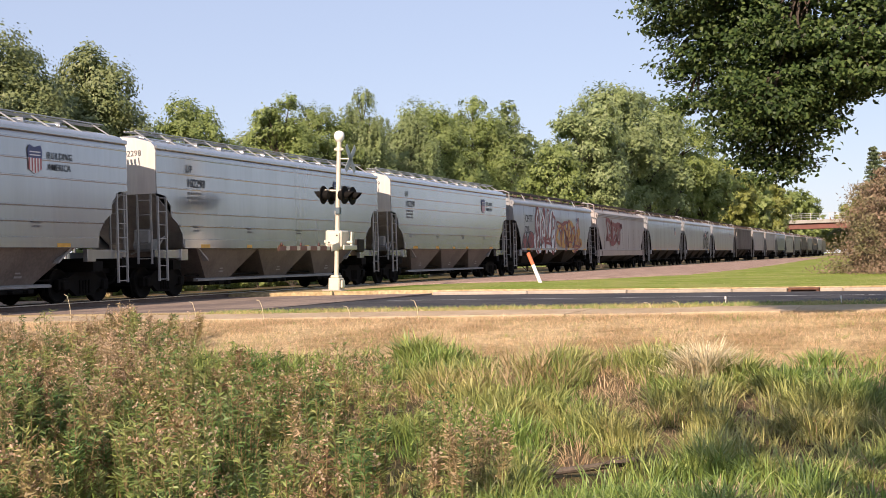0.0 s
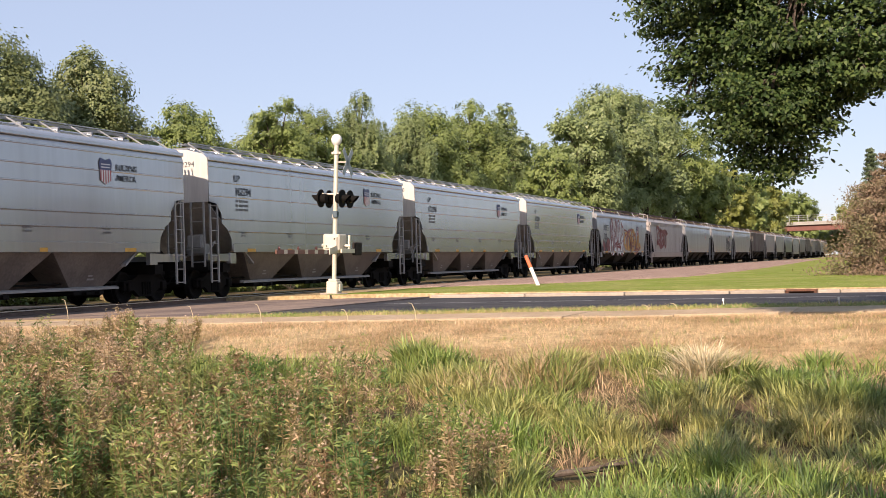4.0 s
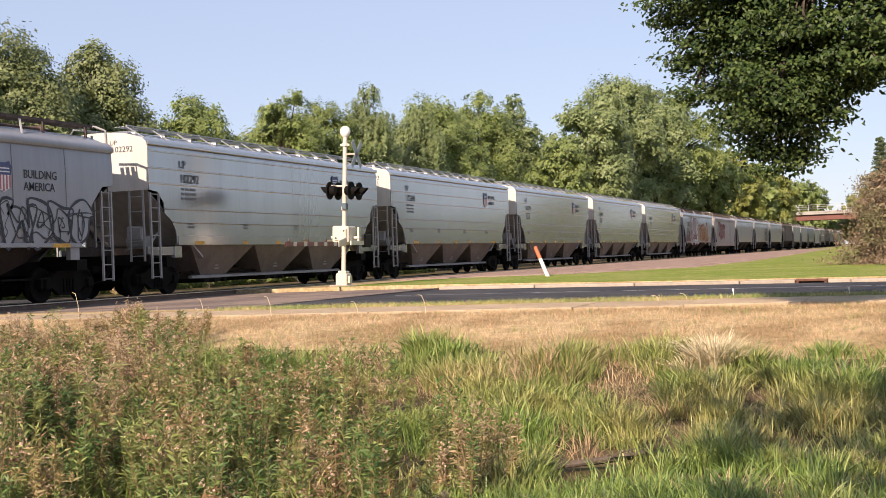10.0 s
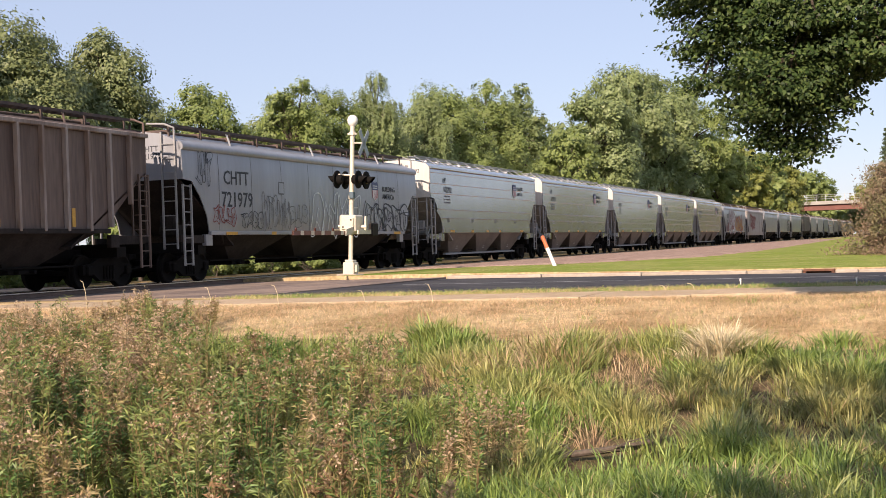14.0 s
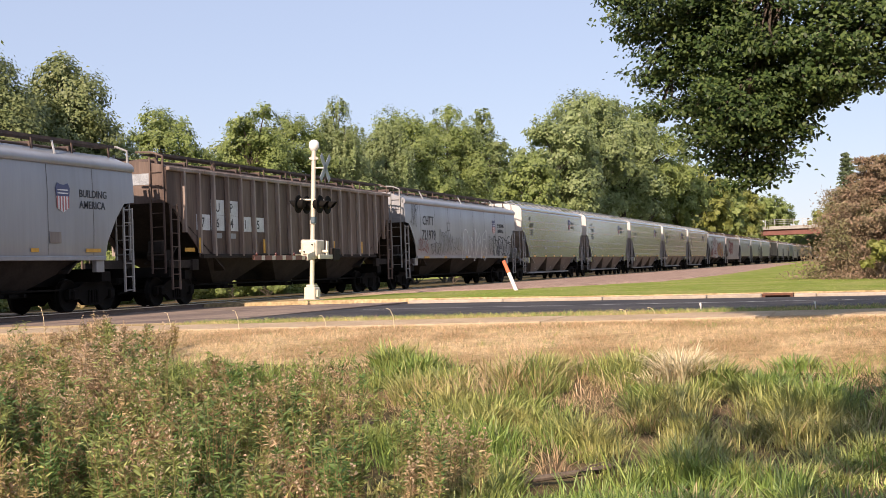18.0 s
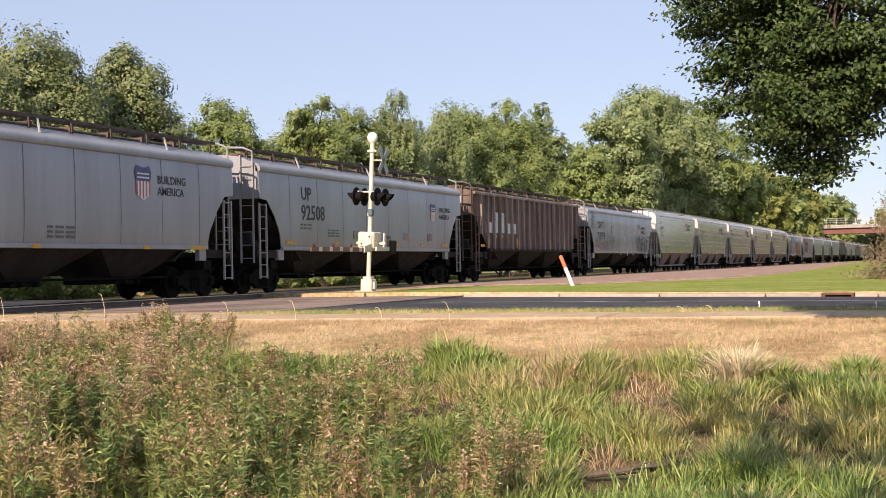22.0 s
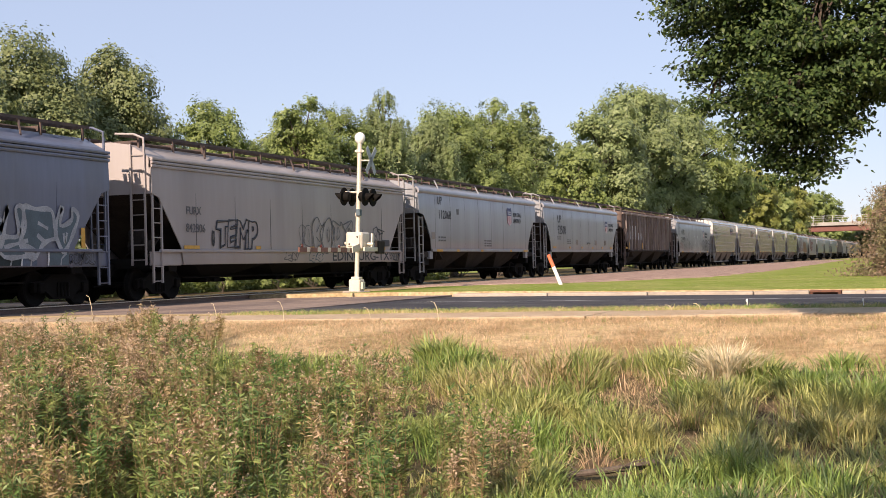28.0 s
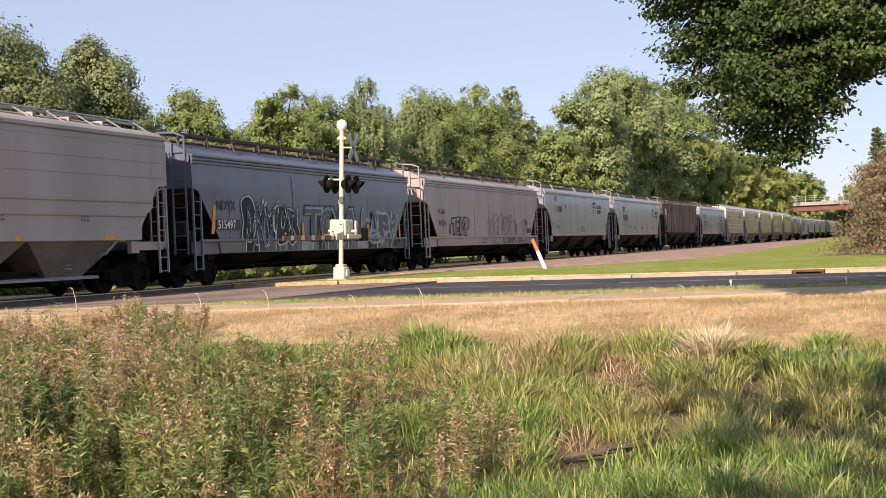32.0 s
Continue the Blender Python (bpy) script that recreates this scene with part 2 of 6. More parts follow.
# ---- mesh helpers ----
class MB:
    """Collects vertices and faces of one mesh."""

    def __init__(self):
        self.v, self.f = [], []

    def add(self, vs, fs):
        o = len(self.v)
        self.v += [tuple(p) for p in vs]
        self.f += [tuple(i + o for i in q) for q in fs]
        return self

    def box(self, x0, x1, y0, y1, z0, z1, m=None, b=0.0):
        """A box; with b, its edges are chamfered."""
        bm = bmesh.new()
        bmesh.ops.create_cube(bm, size=1.0)
        for w in bm.verts:
            w.co = Vector(((x0 + x1) / 2 + w.co.x * (x1 - x0), (y0 + y1) / 2 + w.co.y * (y1 - y0), (z0 + z1) / 2 + w.co.z * (z1 - z0)))
        if b:
            bmesh.ops.bevel(bm, geom=bm.edges[:], offset=b, segments=1, affect="EDGES")
        bm.verts.index_update()
        self.add([(m @ w.co if m else w.co) for w in bm.verts], [[w.index for w in q.verts] for q in bm.faces])
        bm.free()
        return self

    def prism(self, poly, axis, a, b):
        """Extrudes a 2D polygon along an axis (0, 1, 2) from a to b."""
        def p3(u, w, d):
            return (d, u, w) if axis == 0 else (u, d, w) if axis == 1 else (u, w, d)
        n = len(poly)
        self.add([p3(u, w, a) for u, w in poly] + [p3(u, w, b) for u, w in poly],
                 [tuple(range(n))[::-1], tuple(range(n, 2 * n))] + [(i, (i + 1) % n, n + (i + 1) % n, n + i) for i in range(n)])
        return self

    def tube(self, pts, r, seg=6, r2=None, cap=True):
        """A round bar through points, tapering to r2."""
        pts = [Vector(p) for p in pts]
        n = len(pts)
        rings = []
        for i, p in enumerate(pts):
            d = (pts[min(i + 1, n - 1)] - pts[max(i - 1, 0)]).normalized()
            q = d.to_track_quat("Z", "Y")
            rr = r if r2 is None else r + (r2 - r) * i / max(1, n - 1)
            rings.append([p + q @ Vector((rr * math.cos(6.2832 * k / seg), rr * math.sin(6.2832 * k / seg), 0)) for k in range(seg)])
        vs = [w for ring in rings for w in ring]
        fs = [(i * seg + k, i * seg + (k + 1) % seg, (i + 1) * seg + (k + 1) % seg, (i + 1) * seg + k) for i in range(n - 1) for k in range(seg)]
        if cap:
            fs += [tuple(range(seg))[::-1], tuple((n - 1) * seg + k for k in range(seg))]
        return self.add(vs, fs)

    def lathe(self, profile, seg=16, m=None):
        """Turns (radius, height) pairs about z."""
        vs = [Vector((r * math.cos(6.2832 * k / seg), r * math.sin(6.2832 * k / seg), z)) for r, z in profile for k in range(seg)]
        if m:
            vs = [m @ w for w in vs]
        fs = [(i * seg + k, i * seg + (k + 1) % seg, (i + 1) * seg + (k + 1) % seg, (i + 1) * seg + k) for i in range(len(profile) - 1) for k in range(seg)]
        fs += [tuple(range(seg))[::-1], tuple((len(profile) - 1) * seg + k for k in range(seg))]
        return self.add(vs, fs)

    def mesh(self, name, material, smooth=False):
        me = bpy.data.meshes.new(name)
        me.from_pydata(self.v, [], self.f)
        me.materials.append(material)
        if smooth:
            me.shade_smooth()
            me.set_sharp_from_angle(angle=radians(40))
        me.update()
        return me


def part(name, mb, material, parent=None, label="", smooth=False, m=None):
    """Links a mesh (or the mesh of a builder) as one object, under a thing or a part."""
    ob = new(name, mb.mesh(name, material, smooth) if isinstance(mb, MB) else mb)
    if parent is not None:
        ob.parent = parent
    if m is not None:
        ob.matrix_basis = m
    return tagged(ob, label)


def thing(name, label, category, m=None, group="", kind=""):
    ob = new(name)
    ob.empty_display_size = 0.2
    if m is not None:
        ob.matrix_basis = m
    return tagged(ob, label, category, group, kind)


def soup(name, vs, nper, material):
    """A mesh of many separate faces with nper corners each, from an array of corners."""
    vs = np.asarray(vs, dtype=np.float32).reshape(-1, 3)
    n = len(vs) // nper
    me = bpy.data.meshes.new(name)
    me.vertices.add(len(vs))
    me.vertices.foreach_set("co", vs.ravel())
    me.loops.add(len(vs))
    me.loops.foreach_set("vertex_index", np.arange(len(vs), dtype=np.int32))
    me.polygons.add(n)
    me.polygons.foreach_set("loop_start", np.arange(0, len(vs), nper, dtype=np.int32))
    me.materials.append(material)
    me.update(calc_edges=True)
    return me


def unit(rng, n):
    d = rng.normal(size=(n, 3))
    return d / np.linalg.norm(d, axis=1)[:, None]


def leaf_cards(c, nrm, size, rng, slim=0.62):
    """Diamond leaves at centres c, facing nrm, of half-length size, as corner arrays."""
    a = np.cross(nrm, unit(rng, len(c)))
    a /= np.linalg.norm(a, axis=1)[:, None] + 1e-9
    b = np.cross(nrm, a)
    s = (size * rng.uniform(0.65, 1.3, len(c)))[:, None]
    return np.stack([c - a * s, c + b * s * slim - nrm * s * 0.12, c + a * s, c - b * s * slim - nrm * s * 0.12], axis=1)


def leaf_chips(c, nrm, size, rng, slim):
    """Small three-cornered leaves for crowns seen from afar."""
    a = np.cross(nrm, unit(rng, len(c)))
    a /= np.linalg.norm(a, axis=1)[:, None] + 1e-9
    b = np.cross(nrm, a)
    s = (size * rng.uniform(0.65, 1.35, len(c)))[:, None]
    return np.stack([c - a * s, c + a * s * 0.7 + b * s * slim, c + a * s * 0.9 - b * s * slim], axis=1)


def text_mesh(body, size, material, extrude=0.002, bold=0.0, line=0.0, wobble=0.0, shear=0.0):
    cu = bpy.data.curves.new("text", "FONT")
    cu.body, cu.size, cu.extrude, cu.resolution_u = body, size, extrude, 2 if not line else 4
    cu.offset, cu.shear = bold, shear
    if line:  # outline letters drawn as one stroke
        cu.fill_mode, cu.bevel_depth, cu.extrude, cu.bevel_resolution = "NONE", line, 0.0, 0
    ob = bpy.data.objects.new("text", cu)
    scene.collection.objects.link(ob)
    me = bpy.data.meshes.new_from_object(ob.evaluated_get(bpy.context.evaluated_depsgraph_get()))
    bpy.data.objects.remove(ob)
    for v in me.vertices:
        if line:
            v.co.z *= 0.1
        if wobble:
            v.co.x += wobble * noise.noise((v.co.x * 2.3, v.co.y * 2.3, 1.5))
            v.co.y += wobble * noise.noise((v.co.x * 2.3, v.co.y * 2.3, 7.5)) + 0.12 * wobble * math.sin(v.co.x * 5)
    me.materials.clear()
    me.materials.append(material)
    return me


# ---- ground, road, track ----
def ss(a, b, x):
    t = min(1.0, max(0.0, (x - a) / (b - a)))
    return t * t * (3 - 2 * t)


def gz(x, y):
    """Height of the ground."""
    if y < 20.2:
        low = -0.98 + 0.35 * ss(17, 9, x) - 0.10 * ss(3.0, 0.0, abs(x - 18.8) + abs(y - 10.5) * 0.5)
        z = -0.125 + (low + 0.125) * ss(19.6, 9.5, y) * ss(3, 7, x)
        return z + 0.06 * noise.noise((x * 0.35, y * 0.35, 1.0)) * ss(19.5, 16.5, y)
    if y < 22.66:
        return -0.2
    if y < 24.4:
        return -0.12
    if y < 37.9:
        return -0.5
    z = -0.03 - 0.009 * min(30.0, max(0.0, x - 6)) * ss(90, 45, y)
    if x > 3:
        z += 0.03 * noise.noise((x * 0.1, y * 0.1, 0.0))
    if x < -3:
        z -= 0.15
    return z


def build_ground():
    xs = sorted(set([-900, -500, -300, -180, -110, -70, -45, -30, -20, -14, -10, -7, -5, -3, -1, 1, 3, 4] + [5 + 0.6 * i for i in range(51)]
                    + [37, 40, 45, 52, 62, 80, 110, 160, 240, 380, 600, 900]))
    ys = sorted(set([-300, -120, -50, -25, -12, -6, -2] + [0.6 * i for i in range(35)] + [20.19, 20.21, 22.6, 22.7, 24.3, 24.5, 30, 37.3, 37.85, 37.95, 39, 40, 42, 45, 50, 56]
                    + [62 + 8 * i for i in range(14)] + [190, 220, 260, 320, 400, 500, 650, 900, 1400, 2200]))
    mb = MB()
    nx, ny = len(xs), len(ys)
    mb.v = [(x, y, gz(x, y)) for y in ys for x in xs]
    mb.f = [(j * nx + i, j * nx + i + 1, (j + 1) * nx + i + 1, (j + 1) * nx + i) for j in range(ny - 1) for i in range(nx - 1)]
    me = mb.mesh("ground", M_SOIL, True)
    me.materials.append(M_LAWN)
    me.materials.append(M_THATCH)
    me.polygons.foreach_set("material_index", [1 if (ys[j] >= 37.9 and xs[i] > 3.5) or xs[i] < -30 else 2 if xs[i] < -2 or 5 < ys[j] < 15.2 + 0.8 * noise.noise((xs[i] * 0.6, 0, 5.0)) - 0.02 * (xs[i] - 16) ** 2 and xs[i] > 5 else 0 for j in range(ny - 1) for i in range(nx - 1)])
    tagged(new("ground", me), "dry grassy ground with green lawn beyond the road", "ground", kind="structure")
    road = thing("road", "dark asphalt road crossing the railway", "road", kind="structure")
    rx = [8.2 + 1.5 * i for i in range(24)] + [50, 80, 150, 420]
    ry = [24.4, 27.6, 31, 34, 37.2]
    mb = MB()
    mb.v = [(x, y, -0.13 - (y - 24.4) / 12.8 * (0.03 + 0.009 * min(30.0, max(0.0, x - 6)))) for y in ry for x in rx]
    mb.f = [(j * len(rx) + i, j * len(rx) + i + 1, (j + 1) * len(rx) + i + 1, (j + 1) * len(rx) + i) for j in range(4) for i in range(len(rx) - 1)]
    part("asphalt", mb, M_ASPHALT, road)
    part("crossing_apron", MB().box(-2.2, 8.197, 22.7, 37.15, -0.6, -0.128), M_APRON, road, "dusty tan crossing pavement")
    part("far_asphalt", MB().box(-60, -2.204, 22.7, 37.15, -0.6, -0.132), M_ASPHALT, road, "dark asphalt beyond the track")
    for k in range(24):
        part("lane_line", MB().add([(9.0 + k * 6 + u, 31.5 + v, -0.135 - 7.1 / 12.8 * (0.03 + 0.009 * min(30.0, max(0.0, 3.0 + k * 6 + u))) + 0.010) for u, v in ((0, 0), (5.9, 0), (5.9, 0.12), (0, 0.12))], [(0, 1, 2, 3)]), M_LINE, road, "worn white lane line")
    walkp = thing("pavement", "pale concrete footpath beside the dry field", "footpath", kind="structure")
    slab = MB().box(0.0, 1.785, 20.5, 22.62, -0.4, -0.10, b=0.008).mesh("slab", M_PATH)
    for k in range(40):
        part("slab", slab, M_PATH, walkp, m=pose(4.0 + k * 1.8, random.uniform(-0.02, 0.02), random.uniform(-0.008, 0.008)))
    kerb = thing("kerb", "pale concrete kerb with expansion joints", "kerb", kind="structure")
    stone = MB().box(0.0, 2.98, 37.2, 37.65, -0.4, -0.06, b=0.03).mesh("kerb_stone", M_CONC)
    for k in range(60):
        x = 5.2 + k * 3.0
        if k not in (0, 4):
            part("kerb_stone", stone, M_CONC, kerb, m=pose(x, 0, -0.009 * min(30.0, max(0.0, x - 4.5)) + random.uniform(-0.005, 0.005), 0, 0.5))
    for x0, x1 in ((17.2, 18.70), (19.58, 20.18)):
        part("kerb_stone", MB().box(x0, x1, 37.2, 37.65, -0.4, -0.06, b=0.03), M_CONC, kerb, m=pose(0, 0, -0.009 * (x0 - 4.5)))
    drain = thing("storm_drain", "rusty cast iron kerb inlet of a storm drain", "drain", pose(18.72, 37.2, -0.17, 0, 0.5))
    mb = MB().box(0, 0.84, 0.02, 0.45, -0.06, 0.0, b=0.01).box(0, 0.84, 0.25, 0.45, -0.3, -0.06)
    mb.box(0, 0.08, 0.02, 0.25, -0.3, -0.06).box(0.76, 0.84, 0.02, 0.25, -0.3, -0.06)
    part("inlet_hood", mb, M_RUSTIRON, drain)
    for k in range(5):
        part("grate_bar", MB().box(0.1 + k * 0.14, 0.18 + k * 0.14, -0.4, 0.0, -0.19, -0.135), M_RUSTIRON, drain)


def build_track():
    bed = thing("track_bed", "pink-gray ballast shoulder of the railway", "ballast", kind="structure")
    prof = [(-3.6, -0.5), (-3.6, -0.32), (-1.9, -0.14), (1.9, -0.14), (3.4, -0.30), (3.4, -0.5)]
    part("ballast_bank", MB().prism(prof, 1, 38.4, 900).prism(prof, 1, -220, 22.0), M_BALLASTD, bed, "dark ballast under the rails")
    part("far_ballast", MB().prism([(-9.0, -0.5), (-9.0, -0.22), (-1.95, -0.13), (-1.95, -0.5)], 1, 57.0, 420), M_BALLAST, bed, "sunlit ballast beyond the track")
    # wide stony verge beside the track
    edge = [(2.6, 46.5), (6.6, 48.5), (9.0, 51.5), (11.9, 61), (12.9, 76), (12.6, 94), (11.4, 133), (8.6, 230)]
    line = []
    for (x0, y0), (x1, y1) in zip(edge, edge[1:]):
        n = max(4, int((y1 - y0) / 0.7))
        for q in range(n):
            x, y = x0 + (x1 - x0) * q / n, y0 + (y1 - y0) * q / n
            line.append((x + 0.45 * noise.noise((x * 0.5, y * 0.5, 3.0)) + 0.25 * noise.noise((x * 2.1, y * 2.1, 8.0)), y + 0.3 * noise.noise((x, y, 5.0))))
    n = len(line)
    mb = MB()
    mb.v = [(2.55, y, 0.02) for x, y in line] + [(x, y, 0.02) for x, y in line] + [(x + 0.5, y - 0.2, -0.12) for x, y in line]
    mb.f = [(k + i, k + n + i, k + n + i + 1, k + i + 1) for k in (0, n) for i in range(n - 1)]
    part("stony_verge", mb, M_BALLAST, bed)
    rp = [(-0.07, -0.17), (0.07, -0.17), (0.07, -0.155), (0.012, -0.13), (0.012, -0.045), (0.036, -0.03), (0.036, 0.0), (-0.036, 0.0), (-0.036, -0.03), (-0.012, -0.045), (-0.012, -0.13), (-0.07, -0.155)]
    tr = thing("track", "steel rails on timber ties", "railway track", kind="structure")
    for sx in (-0.753, 0.753):
        r = part("rail", MB().prism([(u + sx, w) for u, w in rp], 1, -220, 900), M_RAIL, tr)
        part("rail_head", MB().box(sx - 0.033, sx + 0.037, -220, 900, -0.022, 0.002), M_RAILHEAD, r, "polished rail head")
    tie = MB().box(-1.3, 1.3, 0, 0.23, -0.3, -0.125, b=0.01).mesh("tie", M_TIE)
    for k in range(150):
        part("tie", tie, M_TIE, tr, m=pose(0, 38.6 + k * 0.55, random.uniform(-0.01, 0.004), 0, 0, random.uniform(-0.6, 0.6)))
    rest = MB()
    for k in range(500):
        rest.box(-1.3, 1.3, 121.1 + k * 0.55, 121.33 + k * 0.55, -0.3, -0.125)
    tagged(part("distant_ties", rest, M_TIE, tr), kind="stuff")


# ---- freight cars ----
PROFILES = {
    "ribbed": [(1.50, 1.44), (1.60, 1.50), (1.60, 4.22), (1.56, 4.38), (1.42, 4.52), (0.9, 4.66), (0.3, 4.72)],
    "smooth": [(1.56, 1.42), (1.60, 1.50), (1.63, 2.2), (1.63, 3.3), (1.60, 3.9), (1.54, 4.08), (1.42, 4.2), (0.9, 4.42), (0.3, 4.5)],
    "posted": [(1.50, 1.50), (1.50, 1.56), (1.50, 4.1), (1.50, 4.2), (1.38, 4.3), (0.8, 4.42), (0.3, 4.48)],
    "deep": [(1.58, 1.0), (1.60, 1.04), (1.60, 1.42), (1.62, 3.1), (1.60, 3.75), (1.57, 3.98), (1.42, 4.12), (0.9, 4.4), (0.3, 4.5)],
}
CUTS = {  # outline of the opening at a car's end, in the side's own plane
    "ribbed": [(0.0, 3.02), (0.42, 2.97), (0.74, 2.68), (0.78, 2.36), (1.12, 2.16), (1.36, 1.86), (1.42, 1.44)],
    "smooth": [(0.0, 3.05), (0.5, 3.0), (0.95, 2.55), (1.35, 1.95), (1.5, 1.42)],
    "posted": [(0.0, 3.15), (0.35, 2.95), (1.85, 1.75), (1.95, 1.50)],
    "deep": [(0.0, 3.0), (0.35, 2.9), (1.5, 1.5), (1.62, 1.0)],
}


def side_panel(B, kind):
    """One side from sill to roof edge, cut open at both ends, as a thin shell that follows the profile."""
    prof = PROFILES[kind]
    cut = CUTS[kind]
    mb = MB()
    low = prof[0][1]

    def inset(z):
        if z >= cut[0][1]:
            return 0.0
        for (y0, z0), (y1, z1) in zip(cut, cut[1:]):
            if z1 <= z <= z0:
                return y0 + (y1 - y0) * (z0 - z) / max(1e-6, z0 - z1)
        return cut[-1][0]

    def at(z):
        for (x0, z0), (x1, z1) in zip(prof, prof[1:]):
            if z0 <= z <= z1:
                return x0 + (x1 - x0) * (z - z0) / max(1e-6, z1 - z0)
        return prof[-1][0]
    ztop = min(z for x, z in prof if z >= 4.1)
    zs = sorted(set([z for x, z in prof if z <= ztop] + [z for y, z in cut]))
    rows = [(inset(z), at(z), z) for z in zs]
    n = len(rows)
    vs = []
    for y, x, z in rows:
        vs += [(x, y, z), (x, B - y, z), (x - 0.03, y, z), (x - 0.03, B - y, z)]
    fs = []
    for i in range(n - 1):
        a, b = 4 * i, 4 * i + 4
        fs += [(a, a + 1, b + 1, b), (a + 2, b + 2, b + 3, a + 3), (a, b, b + 2, a + 2), (a + 1, a + 3, b + 3, b + 1)]
    fs += [(0, 2, 3, 1)]
    return mb.add(vs, fs)


def mirror(mb):
    o = MB()
    o.v = [(-x, y, z) for x, y, z in mb.v]
    o.f = [tuple(reversed(q)) for q in mb.f]
    return o


def ladder(y0, y1, z0, z1, x, rungs):
    mb = MB()
    for y in (y0, y1):
        mb.box(x, x + 0.05, y - 0.03, y + 0.03, z0, z1)
    for k in range(rungs):
        z = z0 + 0.05 + (z1 - z0 - 0.1) * k / (rungs - 1)
        mb.tube([(x + 0.025, y0, z), (x + 0.025, y1, z)], 0.016, 5)
    return mb


WHEELS = []  # wheelsets to be turned


def wheelset_mesh():
    mb = MB()
    for s in (-1, 1):
        m = Matrix.Translation((s * 0.755, 0, 0)) @ Euler((0, radians(90) * s, 0)).to_matrix().to_4x4()
        mb.lathe([(0.10, -0.09), (0.16, -0.075), (0.40, -0.06), (0.485, -0.06), (0.482, -0.03), (0.457, -0.025), (0.452, 0.075), (0.40, 0.078), (0.37, 0.05), (0.18, 0.03), (0.14, 0.09), (0.09, 0.1), (0.09, 0.26)], 20, m)
        for k in range(3):  # bearing cap bolts
            a = k * 2.0944
            mb.tube([(s * 1.0, 0.06 * math.cos(a), 0.06 * math.sin(a)), (s * 1.045, 0.06 * math.cos(a), 0.06 * math.sin(a))], 0.02, 5)
    return mb.tube([(-0.75, 0, 0), (0.75, 0, 0)], 0.085, 8).mesh("wheelset", M_BLACK, True)


def bogie_frame_mesh():
    mb = MB()
    out = [(-1.12, 0.36), (-1.12, 0.62), (-0.72, 0.66), (-0.42, 0.80), (0.42, 0.80), (0.72, 0.66), (1.12, 0.62), (1.12, 0.36), (0.7, 0.40), (0.36, 0.18), (-0.36, 0.18), (-0.7, 0.40)]
    for s in (-1, 1):
        mb.prism(out, 0, s * 0.93 - 0.07, s * 0.93 + 0.07)
        for yy in (-0.19, -0.06, 0.06, 0.19):
            mb.tube([(s * 1.02, yy, 0.24), (s * 1.02, yy, 0.60)], 0.045, 6)
        for yy in (-0.89, 0.89):
            mb.box(s * 0.98 - 0.07, s * 0.98 + 0.1, yy - 0.12, yy + 0.12, 0.34, 0.6, b=0.03)
    mb.box(-0.95, 0.95, -0.2, 0.2, 0.35, 0.72, b=0.04)
    return mb.mesh("side_frames", M_BLACK)


BOGIE_MESHES = {}


def bogie(parent, y, turn):
    if not BOGIE_MESHES:
        BOGIE_MESHES["w"], BOGIE_MESHES["f"] = wheelset_mesh(), bogie_frame_mesh()
    b = part("bogie", BOGIE_MESHES["f"], M_BLACK, parent, "black cast steel bogie", m=pose(0, y, 0))
    for yy in (-0.89, 0.89):
        w = part("wheelset", BOGIE_MESHES["w"], M_BLACK, b, m=pose(0, yy, 0.457))
        if turn:
            WHEELS.append((w, yy))
    return b


CAR_PARTS = {}


